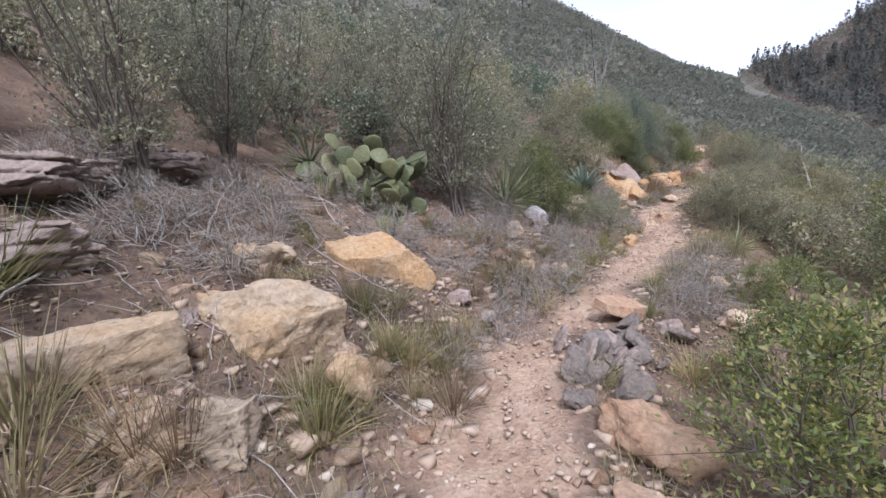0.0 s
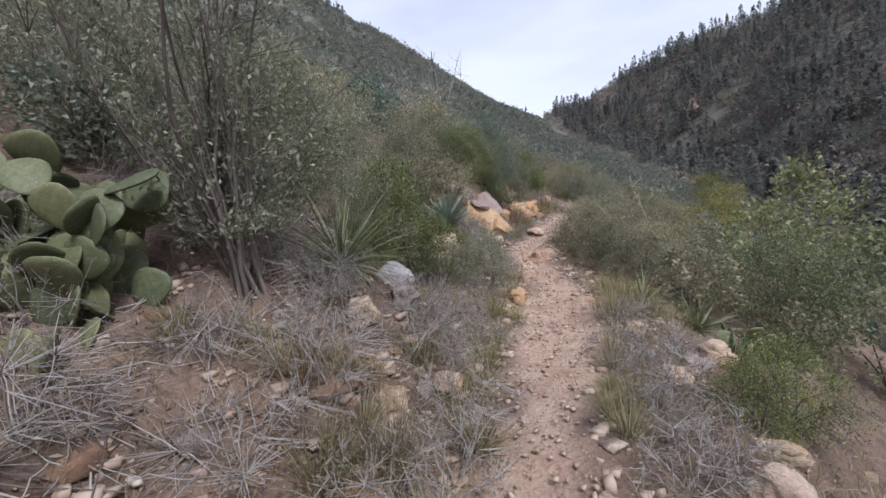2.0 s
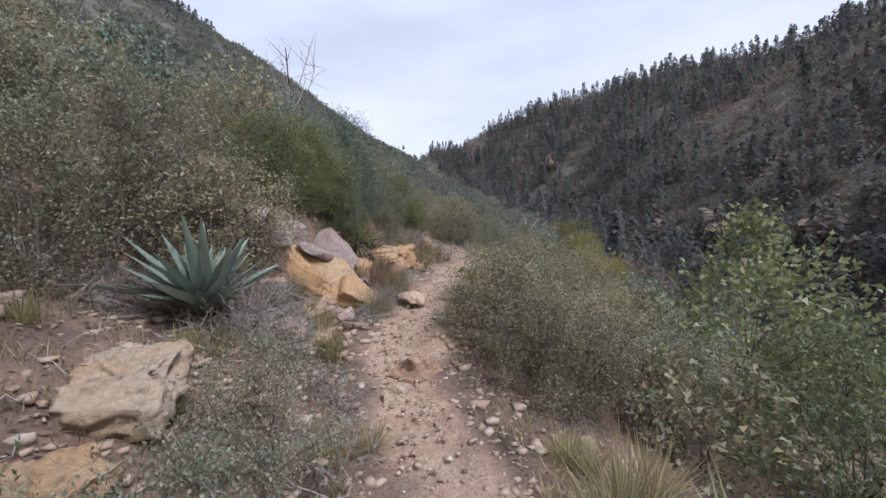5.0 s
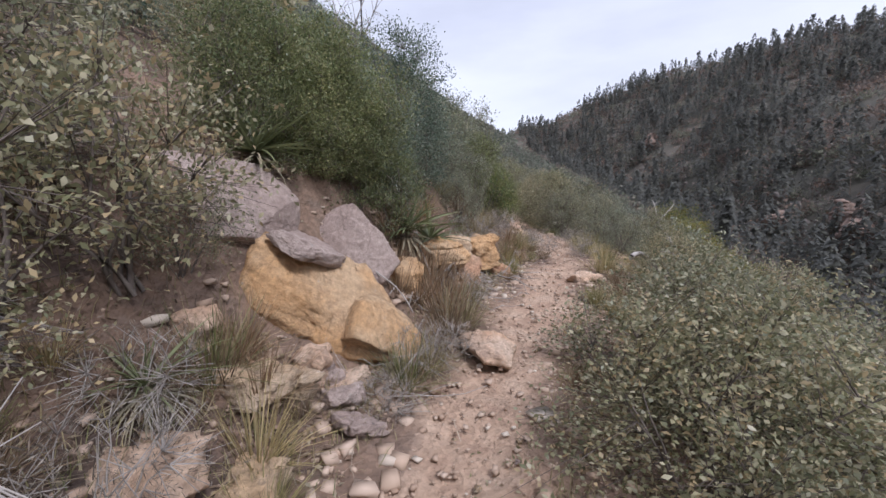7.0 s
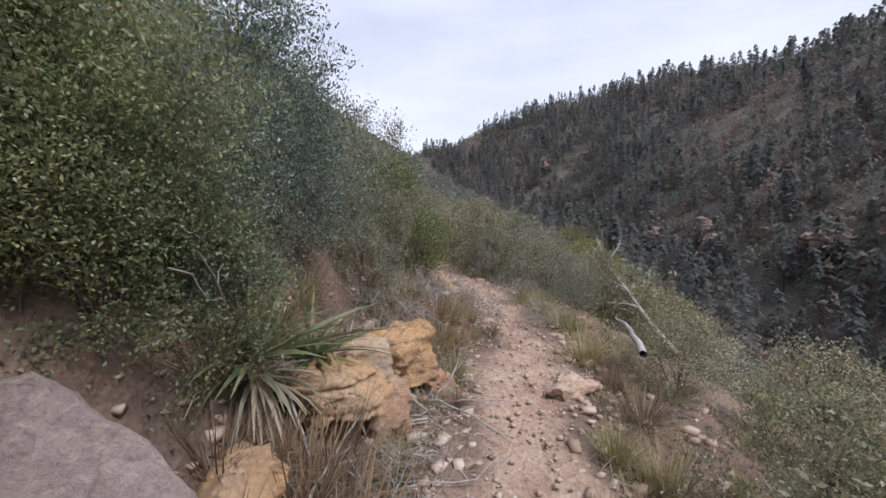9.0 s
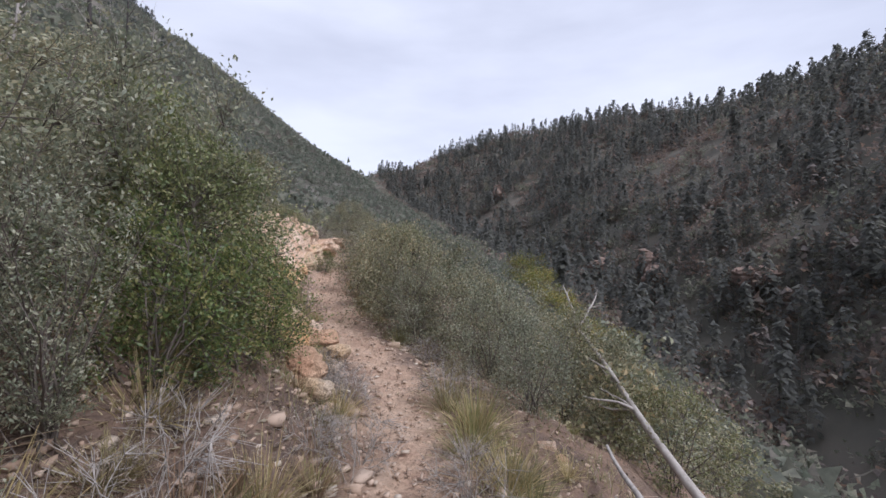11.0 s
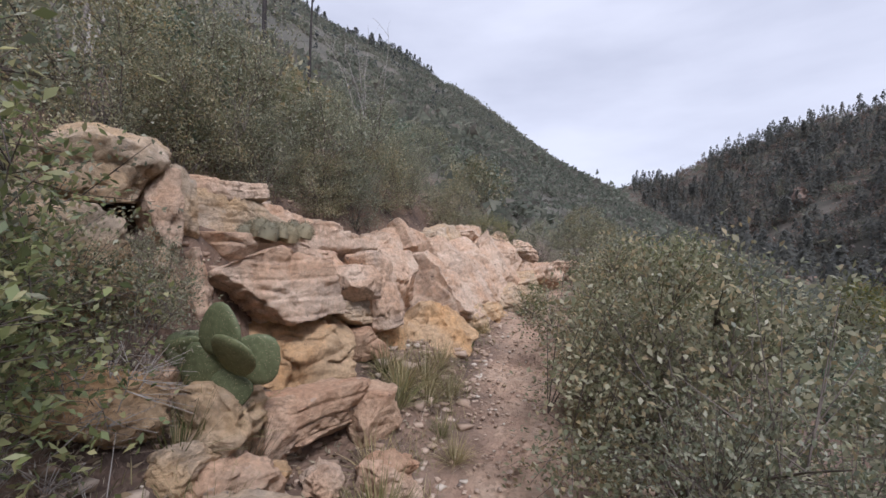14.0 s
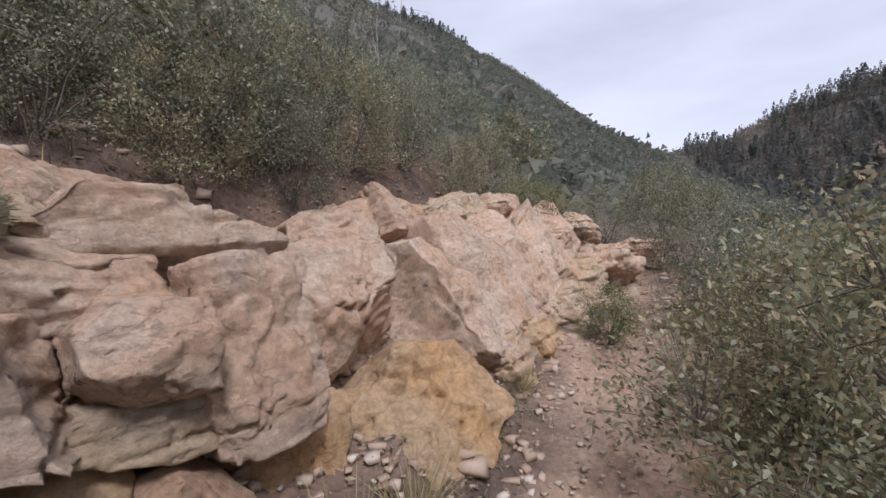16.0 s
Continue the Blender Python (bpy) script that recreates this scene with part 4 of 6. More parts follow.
block(114, (-2.60, 20.58, 2.40), 0.34, 0.34, 0.4, -20, 4, ROCK_TAN, 0.05)
block(115, (-1.76, 20.98, 2.04), 0.66, 0.32, 0.5, -16, 8, ROCK_ORANGE, 0.03)
block(116, (-1.80, 20.70, 2.10), 0.16, 0.28, 0.14, -30, 14, ROCK_PINK, 0.0)
block(117, (-1.54, 21.34, 1.98), 0.32, 0.34, 0.4, -28, 6, ROCK_ORANGE, 0.03)

for i, (x, y, w) in enumerate([(-1.98, 20.72, 0.30), (-1.9, 20.42, 0.2), (-2.2, 20.28, 0.26), (-1.75, 20.55, 0.18), (-1.42, 21.1, 0.28), (-1.85, 20.2, 0.22), (-1.6, 20.75, 0.2), (-1.5, 20.4, 0.18), (-2.3, 20.55, 0.22), (-1.45, 20.05, 0.4), (-1.15, 20.55, 0.36), (-1.3, 19.75, 0.34), (-0.95, 20.3, 0.3), (-1.55, 19.6, 0.3), (-1.75, 20.3, 0.34), (-1.15, 19.35, 0.32), (-1.0, 18.75, 0.34), (-0.85, 18.35, 0.24), (-1.35, 21.0, 0.26), (-2.1, 20.05, 0.36), (-1.1, 20.0, 0.24), (-0.75, 19.85, 0.22)]):
    boulder("boulder", 140 + i, x, y, on(x, y, 0.05), (w, w * 1.2, w * 0.85), 37 * i, (ROCK_ORANGE, ROCK_TAN, ROCK_PINK, ROCK_YELLOW)[i % 4], "angular fallen block below the outcrop", detail=24, blocky=0.85, cuts=9)
for i, (x, y, w) in enumerate([(-1.35, 27.3, 0.9), (-0.9, 28.4, 0.7), (-1.8, 28.5, 0.8)]):
    boulder("boulder", 160 + i, x - 0.4, y, on(x - 0.4, y, 0.15), (w, w, w * 0.7), 25 * i, ROCK_PINK, "pale boulder beyond the outcrop", layers=0.05)

for i, (x, y, w, h) in enumerate([(97, 324, 12, 13), (88, 167, 9, 7), (93, 146, 7, 9), (75, 178, 8, 7), (94, 105, 9, 6), (89, 135, 8, 8), (82, 172, 7, 5)]):
    boulder("cliff", 170 + i, x, y, on(x, y, h * 0.3), (w, w * 1.1, h), 30 * i, ROCK_CLIFF, "pinkish rock outcrop among the far pines", layers=0.05, category="cliff")

# ---- loose stones and gravel ----
PEBBLES = [rock_mesh("stone", 130 + i, (ROCK_TAN, ROCK_PINK, ROCK_ORANGE, ROCK_GREY, ROCK_PINK, ROCK_TAN)[i], 5, 1.0, 4, 0.05, 0, (1, 0.8, 0.5)) for i in range(6)]
rng = np.random.RandomState(31)
made = 0
while made < 260:
    y = rng.uniform(1.5, 27)
    d = rng.normal() * 0.95
    x = float(np.interp(y, TRAIL_Y, TRAIL_X)) + d
    w = 0.03 + 0.12 * rng.uniform() ** 3
    if abs(d) < 0.3 and w > 0.045:
        continue
    thing("stone", PEBBLES[rng.randint(6)], spot(x, y, -0.04 * w + 0.012, rng.uniform(0, 360), rng.uniform(-20, 20), rng.uniform(-20, 20), w), "small angular stone lying on the footpath's edge", "stone", "loose stones along the footpath")
    made += 1


def gravel(count, seed, mid=0.0, spread=0.55, least=0.005, most=0.015):
    rng = np.random.RandomState(seed)
    base, f = CUBES[1]
    y = rng.uniform(1.0, 28, count)
    d = mid + rng.normal(size=count) * spread
    w = least + most * rng.uniform(size=count) ** 3
    d = np.where((w > 0.016) & (np.abs(d) < 0.30), d + np.sign(d) * 0.32, d)
    x = np.interp(y, TRAIL_Y, TRAIL_X) + d
    c = np.stack([x, y, ground(x, y) - 0.012 * (np.abs(d) < 0.4) + w * 0.3], 1)
    stretch = rng.uniform(0.5, 1.4, (count, 1, 3)) * (1, 1, 0.55)
    spin = rng.uniform(0, 6.28, count)
    jit = base[None] * stretch * w[:, None, None] * (1 + rng.normal(size=(count, len(base), 3)) * 0.26)
    cs, sn = np.cos(spin)[:, None], np.sin(spin)[:, None]
    v = np.stack([jit[:, :, 0] * cs - jit[:, :, 1] * sn, jit[:, :, 0] * sn + jit[:, :, 1] * cs, jit[:, :, 2]], -1) + c[:, None]
    faces = (f[None] + (np.arange(count) * len(base))[:, None, None]).reshape(-1, 4)
    return np_mesh("gravel", v.reshape(-1, 3), faces, GRAVEL)


GRAVEL, g_nodes, g_links, g_bsdf = shader("gravel_chips", 0.9)
g_tone = ramp(g_nodes, [(0.0, (0.30, 0.21, 0.15)), (0.3, (0.42, 0.31, 0.23)), (0.6, (0.48, 0.37, 0.29)), (0.85, (0.36, 0.26, 0.19)), (1.0, (0.54, 0.47, 0.39))])
g_links.new(g_nodes.new("ShaderNodeNewGeometry").outputs["Random Per Island"], g_tone.inputs[0])
g_links.new(g_tone.outputs[0], g_bsdf.inputs["Base Color"])
tagged(new("bank_rubble", gravel(7000, 6, -1.5, 0.9, 0.006, 0.02)), "broken stones strewn over the bank", "rubble", "", "stuff")
tagged(new("gravel", gravel(7000, 5)), "loose tan and pink gravel strewn along the footpath", "gravel", "", "stuff")

tagged(new("angular_rubble", gravel(2200, 7, -0.15, 0.8, 0.010, 0.034)), "angular broken stones along both edges of the footpath", "rubble", "", "stuff")
tagged(new("slope_rubble", gravel(1500, 8, -1.5, 0.8, 0.012, 0.04)), "angular broken stones lying on the eroded bank", "rubble", "", "stuff")


def litter(count, seed):
    rng = np.random.RandomState(seed)
    y = rng.uniform(0.5, 28, count)
    d = np.where(rng.uniform(size=count) < 0.62, -0.5 - rng.exponential(1.1, count), 0.5 + rng.exponential(0.8, count))
    x = np.interp(y, TRAIL_Y, TRAIL_X) + d
    c = np.stack([x, y, ground(x, y) + 0.012], 1)
    flat = rng.normal(size=(count, 3)) * (1, 1, 0.1)
    return np_mesh("litter", *leaves(rng, c, flat * 2, 0.05, 0.018, 0.15), LITTER)


tagged(new("leaf_litter", litter(30000, 9)), "dry brown leaves and straw littering the bank", "leaf litter", "", "stuff")

# ---- shrubs ----
OAK = [shrub_meshes(200 + i, 1.5, 0.95, 9, 200, 46, 0.036, LEAF_OAK, BARK, 0.12, 0.55) for i in range(3)]
OAK_OPEN = [shrub_meshes(205 + i, 1.5, 1.0, 8, 130, 26, 0.046, LEAF_OAK, BARK, 0.3, 0.55, 0.0, 1.3, 0.45) for i in range(2)]
GREYB = [shrub_meshes(210 + i, 1.5, 0.85, 11, 200, 38, 0.034, LEAF_GREY, BARK, 0.15, 0.5) for i in range(3)]
WISPY = [shrub_meshes(220 + i, 1.9, 0.80, 14, 220, 30, 0.034, LEAF_GREY, BARK, 0.25, 0.42, 1.0, 0.9) for i in range(3)]
GREEN = [shrub_meshes(230 + i, 0.9, 0.55, 10, 170, 38, 0.029, LEAF_GREEN, BARK, 0.05, 0.45) for i in range(2)]
DARK = [shrub_meshes(240 + i, 2.2, 1.2, 9, 220, 44, 0.046, LEAF_DARK, BARK, 0.08, 0.5, 0.0, 1.0, 0.18) for i in range(2)]
BIGGREEN = [shrub_meshes(245 + i, 2.0, 1.15, 9, 220, 42, 0.046, LEAF_LEAFY, BARK, 0.08, 0.5) for i in range(2)]
OLIVE = [shrub_meshes(250 + i, 1.2, 0.95, 10, 160, 36, 0.038, LEAF_OLIVE, BARK, 0.1, 0.5) for i in range(2)]
DEADB = [shrub_meshes(260 + i, 0.42, 0.42, 14, 190, 9, 0.034, DEAD_BRUSH, DEAD_WOOD, 0.0, 0.10, 0.0, 0.7) for i in range(3)]
YELLOW = [shrub_meshes(270, 2.4, 1.6, 7, 110, 30, 0.09, LEAF_YELLOW, BARK, 0.1, 0.6)]
FAR_OAK = [shrub_meshes(280 + i, 1.5, 1.0, 4, 80, 17, 0.10, LEAF_OAK, BARK, 0.08, 0.6) for i in range(3)]
FAR_GREY = [shrub_meshes(285 + i, 1.5, 0.95, 4, 80, 17, 0.09, LEAF_GREY, BARK, 0.08, 0.55) for i in range(3)]
FAR_DARK = [shrub_meshes(290 + i, 2.0, 1.2, 4, 85, 18, 0.12, LEAF_DARK, BARK, 0.05, 0.6) for i in range(2)]
FAR_WISPY = [shrub_meshes(295 + i, 1.9, 0.8, 7, 80, 14, 0.07, LEAF_GREY, BARK, 0.2, 0.45, 1.0) for i in range(2)]
FAR_GREEN = [shrub_meshes(298 + i, 2.0, 1.2, 5, 120, 22, 0.085, LEAF_LEAFY, BARK, 0.05, 0.55) for i in range(2)]

rng = np.random.RandomState(41)


SPECIES = ((OAK, "scrub_oak"), (OAK_OPEN, "scrub_oak"), (FAR_OAK, "scrub_oak"), (WISPY, "wispy_shrub"), (FAR_WISPY, "wispy_shrub"), (DARK, "evergreen_shrub"), (FAR_DARK, "evergreen_shrub"), (GREEN, "leafy_shrub"), (BIGGREEN, "leafy_shrub"), (FAR_GREEN, "leafy_shrub"))


def plant(kind, x, y, size, label, name="shrub", group="", stretch=1.0, sink=0.03, turn=None):
    if kind is DEADB:
        name, label = "dead_shrub", "low grey dead brush beside the footpath"
    elif name == "shrub":
        name = next((word for meshes, word in SPECIES if meshes is kind), name)
    m = kind[rng.randint(len(kind))]
    a = rng.uniform(0, 360) if turn is None else turn
    return shrub(name, m, spot(x, y, sink, a, 0, 0, (size, size, size * stretch)), label, group)


WISP = "wispy grey-green shrub with thin dark stems"
plant(WISPY, -3.9, 2.5, 1.35, WISP)
plant(WISPY, -4.5, 3.7, 1.35, WISP)
plant(WISPY, -4.6, 1.5, 1.3, WISP)
plant(WISPY, -5.4, 4.6, 1.1, WISP)
plant(WISPY, -3.0, 5.9, 1.45, "tall wispy grey-green shrub above the bank")
plant(WISPY, -3.4, 6.3, 1.45, "tall wispy grey-green shrub above the bank")
plant(WISPY, -5.3, 6.9, 1.2, WISP)
plant(FAR_WISPY, -6.2, 3.4, 1.3, WISP)
plant(FAR_WISPY, -6.0, 5.6, 1.3, WISP)
plant(FAR_GREY, -5.4, 5.6, 0.8, "grey-green shrub behind the prickly pear")
plant(FAR_GREY, -4.9, 6.6, 0.8, "grey-green shrub behind the prickly pear")
plant(GREYB, -3.6, 7.2, 0.7, "grey-green scrub on the bank")
GREENISH = "bright green leafy shrub beside the footpath"
plant(GREEN, 0.55, 3.05, 1.15, GREENISH, sink=0.0)
plant(GREEN, 0.85, 3.75, 1.2, GREENISH, sink=0.0)
plant(GREEN, 0.45, 4.15, 0.9, GREENISH)
plant(GREEN, 1.0, 2.4, 1.2, GREENISH)
plant(GREEN, 0.7, 6.85, 0.85, GREENISH)
plant(GREEN, 0.35, 6.5, 0.6, GREENISH)
plant(GREEN, -2.45, 7.85, 1.0, "upright green shrub beside the sotol", stretch=1.15)
plant(GREEN, -2.15, 8.15, 0.75, "upright green shrub in the bank", stretch=1.1)
plant(GREEN, -2.75, 8.25, 1.1, "upright green shrub in the bank", stretch=1.2)
plant(GREYB, -1.85, 9.55, 0.5, "small grey-green shrub at the footpath's edge")
plant(GREYB, -3.9, 7.6, 1.2, "grey-green scrub oak on the bank")
plant(BIGGREEN, -4.3, 8.4, 0.95, "olive-green scrub oak on the bank")
plant(OAK_OPEN, -3.6, 11.2, 0.95, "grey-green scrub oak above the agave")
plant(OAK, -3.4, 10.2, 0.75, "grey-green scrub oak above the agave")
plant(GREYB, -4.6, 9.6, 1.2, "grey-green scrub oak on the bank")
RB = "dense rounded scrub oak below the footpath"
plant(OAK, -0.2, 12.15, 0.9, RB, stretch=0.76)
plant(OAK, 0.05, 12.7, 0.95, RB, stretch=0.76)
plant(OAK, 0.2, 13.1, 1.0, RB, stretch=0.76)
plant(OAK, 0.55, 11.9, 0.9, RB, stretch=0.76)
plant(OAK, 0.95, 12.7, 1.0, RB, stretch=0.76)
plant(OAK, 0.35, 11.3, 0.75, RB, stretch=0.76)
plant(GREYB, 1.3, 11.6, 1.0, RB, stretch=0.8)
plant(OAK, -0.1, 11.3, 0.62, RB)
plant(OAK, 0.45, 13.9, 0.7, RB)
plant(FAR_GREEN, 3.0, 12.6, 1.25, "broad green shrub on the lower slope")
plant(FAR_GREEN, 4.6, 14.6, 1.7, "broad green shrub on the lower slope")
plant(BIGGREEN, 2.6, 11.1, 1.0, "broad green shrub on the lower slope")
plant(FAR_GREEN, 4.3, 11.5, 1.35, "broad green shrub on the lower slope")
plant(OLIVE, 0.75, 14.2, 0.62, "low olive scrub below the footpath")
plant(OLIVE, 1.3, 15.0, 0.75, "low olive scrub below the footpath")
plant(OAK, 0.9, 15.9, 0.55, "low scrub oak below the footpath")
plant(OLIVE, 1.7, 14.0, 0.8, "low olive scrub below the footpath")
plant(OAK, 2.1, 15.8, 0.8, "low scrub oak below the footpath")
plant(OAK_OPEN, -2.80, 12.0, 0.72, "leafy scrub oak overhanging the bank")
plant(OAK_OPEN, -2.85, 11.5, 0.8, "leafy scrub oak overhanging the bank")
plant(OAK, -3.45, 11.75, 0.95, "leafy scrub oak overhanging the bank")
plant(DARK, -2.45, 15.7, 0.74, "tall dark evergreen shrub above the footpath")
plant(BIGGREEN, -2.78, 14.3, 0.66, "tall bright green shrub above the leaning slab")
plant(DARK, -3.6, 16.2, 0.8, "tall dark evergreen shrub above the footpath")
plant(BIGGREEN, -2.6, 14.05, 0.55, "low bright green shrub behind the leaning slab")
plant(DARK, -2.15, 15.4, 0.5, "dark evergreen shrub above the crumbling bank")
plant(DARK, -2.3, 14.4, 0.3, "dark evergreen shrub behind the leaning slab")
plant(BIGGREEN, -2.5, 13.95, 0.42, "low bright green shrub behind the leaning slab")
plant(DARK, -2.2, 14.85, 0.34, "dark evergreen shrub above the crumbling bank")
plant(GREYB, -2.15, 16.3, 0.6, "grey-green shrub above the footpath")
plant(WISPY, -2.0, 17.1, 0.75, "wispy grey-green shrub above the footpath")
plant(GREYB, -1.95, 18.35, 1.15, "large grey-green shrub crowding the footpath", stretch=1.1)
plant(BIGGREEN, -1.6, 18.2, 0.68, "leafy green shrub crowding the footpath")
plant(GREEN, -1.2, 18.55, 0.85, "leafy green shrub crowding the footpath")
plant(GREEN, -1.25, 17.9, 0.9, "leafy green shrub crowding the footpath")
plant(GREEN, -1.5, 17.3, 1.0, "leafy green shrub crowding the footpath")
plant(GREYB, -2.6, 17.5, 1.15, "large grey-green shrub crowding the footpath")
plant(BIGGREEN, -1.8, 18.9, 0.72, "leafy green shrub crowding the footpath")
plant(BIGGREEN, -1.95, 19.3, 0.66, "leafy green shrub crowding the footpath")
plant(GREYB, -2.5, 19.4, 1.0, "large grey-green shrub crowding the footpath")
plant(BIGGREEN, -2.3, 18.95, 0.85, "leafy green shrub crowding the footpath")
RC = "dense rounded grey scrub oak beside the footpath"
plant(OAK, 0.15, 21.65, 1.1, RC)
plant(OAK, -0.15, 22.55, 0.76, RC)
plant(OAK, 0.85, 22.1, 1.15, RC)
plant(GREYB, 0.25, 20.75, 0.72, RC)
plant(OAK, 0.95, 20.6, 0.85, RC)
plant(GREYB, 0.9, 19.5, 0.72, RC)
plant(GREYB, 1.0, 18.6, 0.6, RC)
plant(OAK, 1.7, 19.4, 0.85, RC)
plant(OAK, 1.8, 20.8, 0.95, RC)
plant(OLIVE, 2.6, 20.3, 0.9, "low olive scrub on the slope below")
plant(OLIVE, 2.3, 18.5, 0.8, "low olive scrub on the slope below")
plant(OAK, -0.05, 23.4, 1.05, RC)
plant(BIGGREEN, 0.35, 24.4, 0.85, "leafy green shrub beside the footpath")
plant(GREYB, -0.2, 25.6, 0.85, RC)
plant(OAK, -0.25, 24.5, 0.8, RC)
plant(GREYB, -0.3, 26.8, 0.8, RC)
plant(OAK, -0.6, 28.2, 0.9, RC)
plant(GREYB, -1.9, 29.3, 0.8, RC)
plant(OAK, -1.0, 30.2, 1.0, RC)
plant(GREEN, -1.35, 25.2, 0.55, "small green shrub at the outcrop's foot")
plant(GREYB, -3.6, 23.2, 0.95, "grey-green shrub growing on the outcrop")
plant(WISPY, -3.9, 22.2, 0.95, WISP)
plant(OAK, -4.2, 21.2, 1.0, "grey-green shrub above the outcrop")
plant(OAK, -4.6, 22.6, 1.2, "grey-green shrub above the outcrop")
plant(GREYB, -2.9, 23.1, 0.35, "small shrub in a crack of the outcrop")
plant(YELLOW, 5.5, 26.5, 0.9, "yellowing shrub on the slope below")
plant(YELLOW, 9.0, 31.0, 1.1, "yellowing shrub on the slope below")
for x, y, k in ((20.5, 70.0, 2.6), (24.5, 75.0, 2.2), (17.0, 58.0, 1.8), (27.0, 70.0, 1.8), (13.0, 44.0, 1.5)):
    plant(YELLOW, x, y, k, "autumn-yellow tree on the slope below", "tree")
plant(OLIVE, -2.6, 27.3, 0.8, "olive shrub beyond the outcrop")

for i in range(16):
    plant((FAR_GREY, FAR_OAK, FAR_WISPY)[i % 3], rng.uniform(-8.5, -4.6), rng.uniform(8, 16), rng.uniform(0.6, 1.0), "grey-green shrub on the hillside", "shrub", "hillside shrubs")

# dead grey brush close to the trail
for i, (x, y, s) in enumerate([(-2.1, 5.35, 1.1), (-1.75, 5.0, 1.0), (-2.3, 4.8, 1.0), (-0.2, 6.6, 1.1), (-0.35, 6.1, 0.8), (-0.05, 7.4, 0.9), (-1.75, 6.4, 0.9), (-1.85, 7.0, 0.8), (-1.75, 10.6, 0.8), (-1.65, 13.0, 0.8), (-1.75, 12.5, 0.6), (-1.55, 14.3, 0.9), (-0.6, 18.6, 0.8), (-0.8, 19.0, 0.8), (0.25, 19.9, 0.7), (-2.9, 4.4, 1.2), (-3.3, 3.3, 1.2), (-2.7, 2.5, 1.0), (-3.2, 2.2, 1.2)]):
    plant(DEADB, x, y, s, "low grey dead brush beside the footpath", "dead_shrub", "low dead brush")

for i in range(56):
    y = rng.uniform(1.6, 7.0) if i < 40 else rng.uniform(10, 17)
    d = -rng.uniform(1.0, 3.8)
    bx = float(np.interp(y, TRAIL_Y, TRAIL_X)) + d
    if math.hypot(bx + 2.4, y - 3.75) < 0.85 or math.hypot(bx + 2.2, y - 1.9) < 0.9:
        continue
    plant(DEADB, bx, y, rng.uniform(0.7, 1.2), "low grey dead brush on the bank", "dead_shrub", "low dead brush")

# further shrubs over the slopes
spots_made = 0
while spots_made < 270:
    y = rng.uniform(-2, 40)
    d = -rng.uniform(2.7, 13) if rng.uniform() < 0.66 else rng.uniform(2.2, 12)
    x = float(np.interp(y, TRAIL_Y, TRAIL_X)) + d
    if d < 0 and ((y < 8 and d > -4.2) or (20 < y < 27 and d > -3.4) or (11.5 < y < 14.3 and d > -3.6)):
        continue
    if y < d * 0.8 - 4 or (d < 0 and y < -d * 0.6 - 3):
        continue
    k = rng.randint(6)
    kind, label = ((FAR_OAK, "grey-green scrub oak on the hillside"), (FAR_GREY, "grey-green shrub on the hillside"), (FAR_WISPY, "wispy shrub on the hillside"), (FAR_GREY, "grey-green shrub on the hillside"), (FAR_OAK, "grey-green scrub oak on the hillside"), (FAR_DARK, "dark evergreen shrub on the hillside"))[k]
    plant(kind, x, y, rng.uniform(0.6, 1.15) * (0.75 if kind is FAR_DARK else 1), label, "shrub", "hillside shrubs", rng.uniform(0.8, 1.1))
    spots_made += 1


def ground_cover(name, seed, count, per, length, width, mat, label, category, lie, spread=0.07):
    """Short blades or twigs thick on the ground off the trail, too many to count."""
    rng = np.random.RandomState(seed)
    y = np.concatenate([rng.uniform(0.3, 29, count // 2), rng.uniform(0.3, 29, count - count // 2)])
    d = np.where(rng.uniform(size=count) < 0.68, -0.42 - rng.gamma(1.3, 1.5, count), 0.42 + rng.gamma(1.2, 0.9, count))
    x = np.interp(y, TRAIL_Y, TRAIL_X) + d
    ok = (fractal(x * 1.1 + seed, y * 1.1, 3) > -0.12) & ~bare(x, y) & ~((y > 20.2) & (y < 26.8) & (d < -0.7) & (d > -2.4))
    x, y = np.repeat(x[ok], per), np.repeat(y[ok], per)
    n = len(x)
    x, y = x + rng.normal(size=n) * spread, y + rng.normal(size=n) * spread
    p = np.stack([x, y, ground(x, y) - 0.01], 1)
    w = rng.uniform(0, 6.28, n)
    tilt = rng.uniform(*lie, n)
    ln = length * rng.uniform(0.4, 1.2, n)[:, None]
    axis = np.stack([np.cos(w) * np.cos(tilt), np.sin(w) * np.cos(tilt), np.sin(tilt)], 1)
    side = np.stack([-np.sin(w), np.cos(w), 0 * w], 1) * width * 0.5
    bend = p + axis * ln * 0.55
    tip = p + axis * ln + np.stack([0 * w, 0 * w, -0.18 * ln[:, 0]], 1)
    v = np.stack([p - side, p + side, bend + side * 0.8, tip, bend - side * 0.8], 1).reshape(-1, 3)
    k = 5 * np.arange(n)[:, None]
    f = np.concatenate([k + (0, 1, 2), k + (0, 2, 4), k + (4, 2, 3)], 0)
    return tagged(new(name, np_mesh(name, v, f, mat)), label, category, "", "stuff")


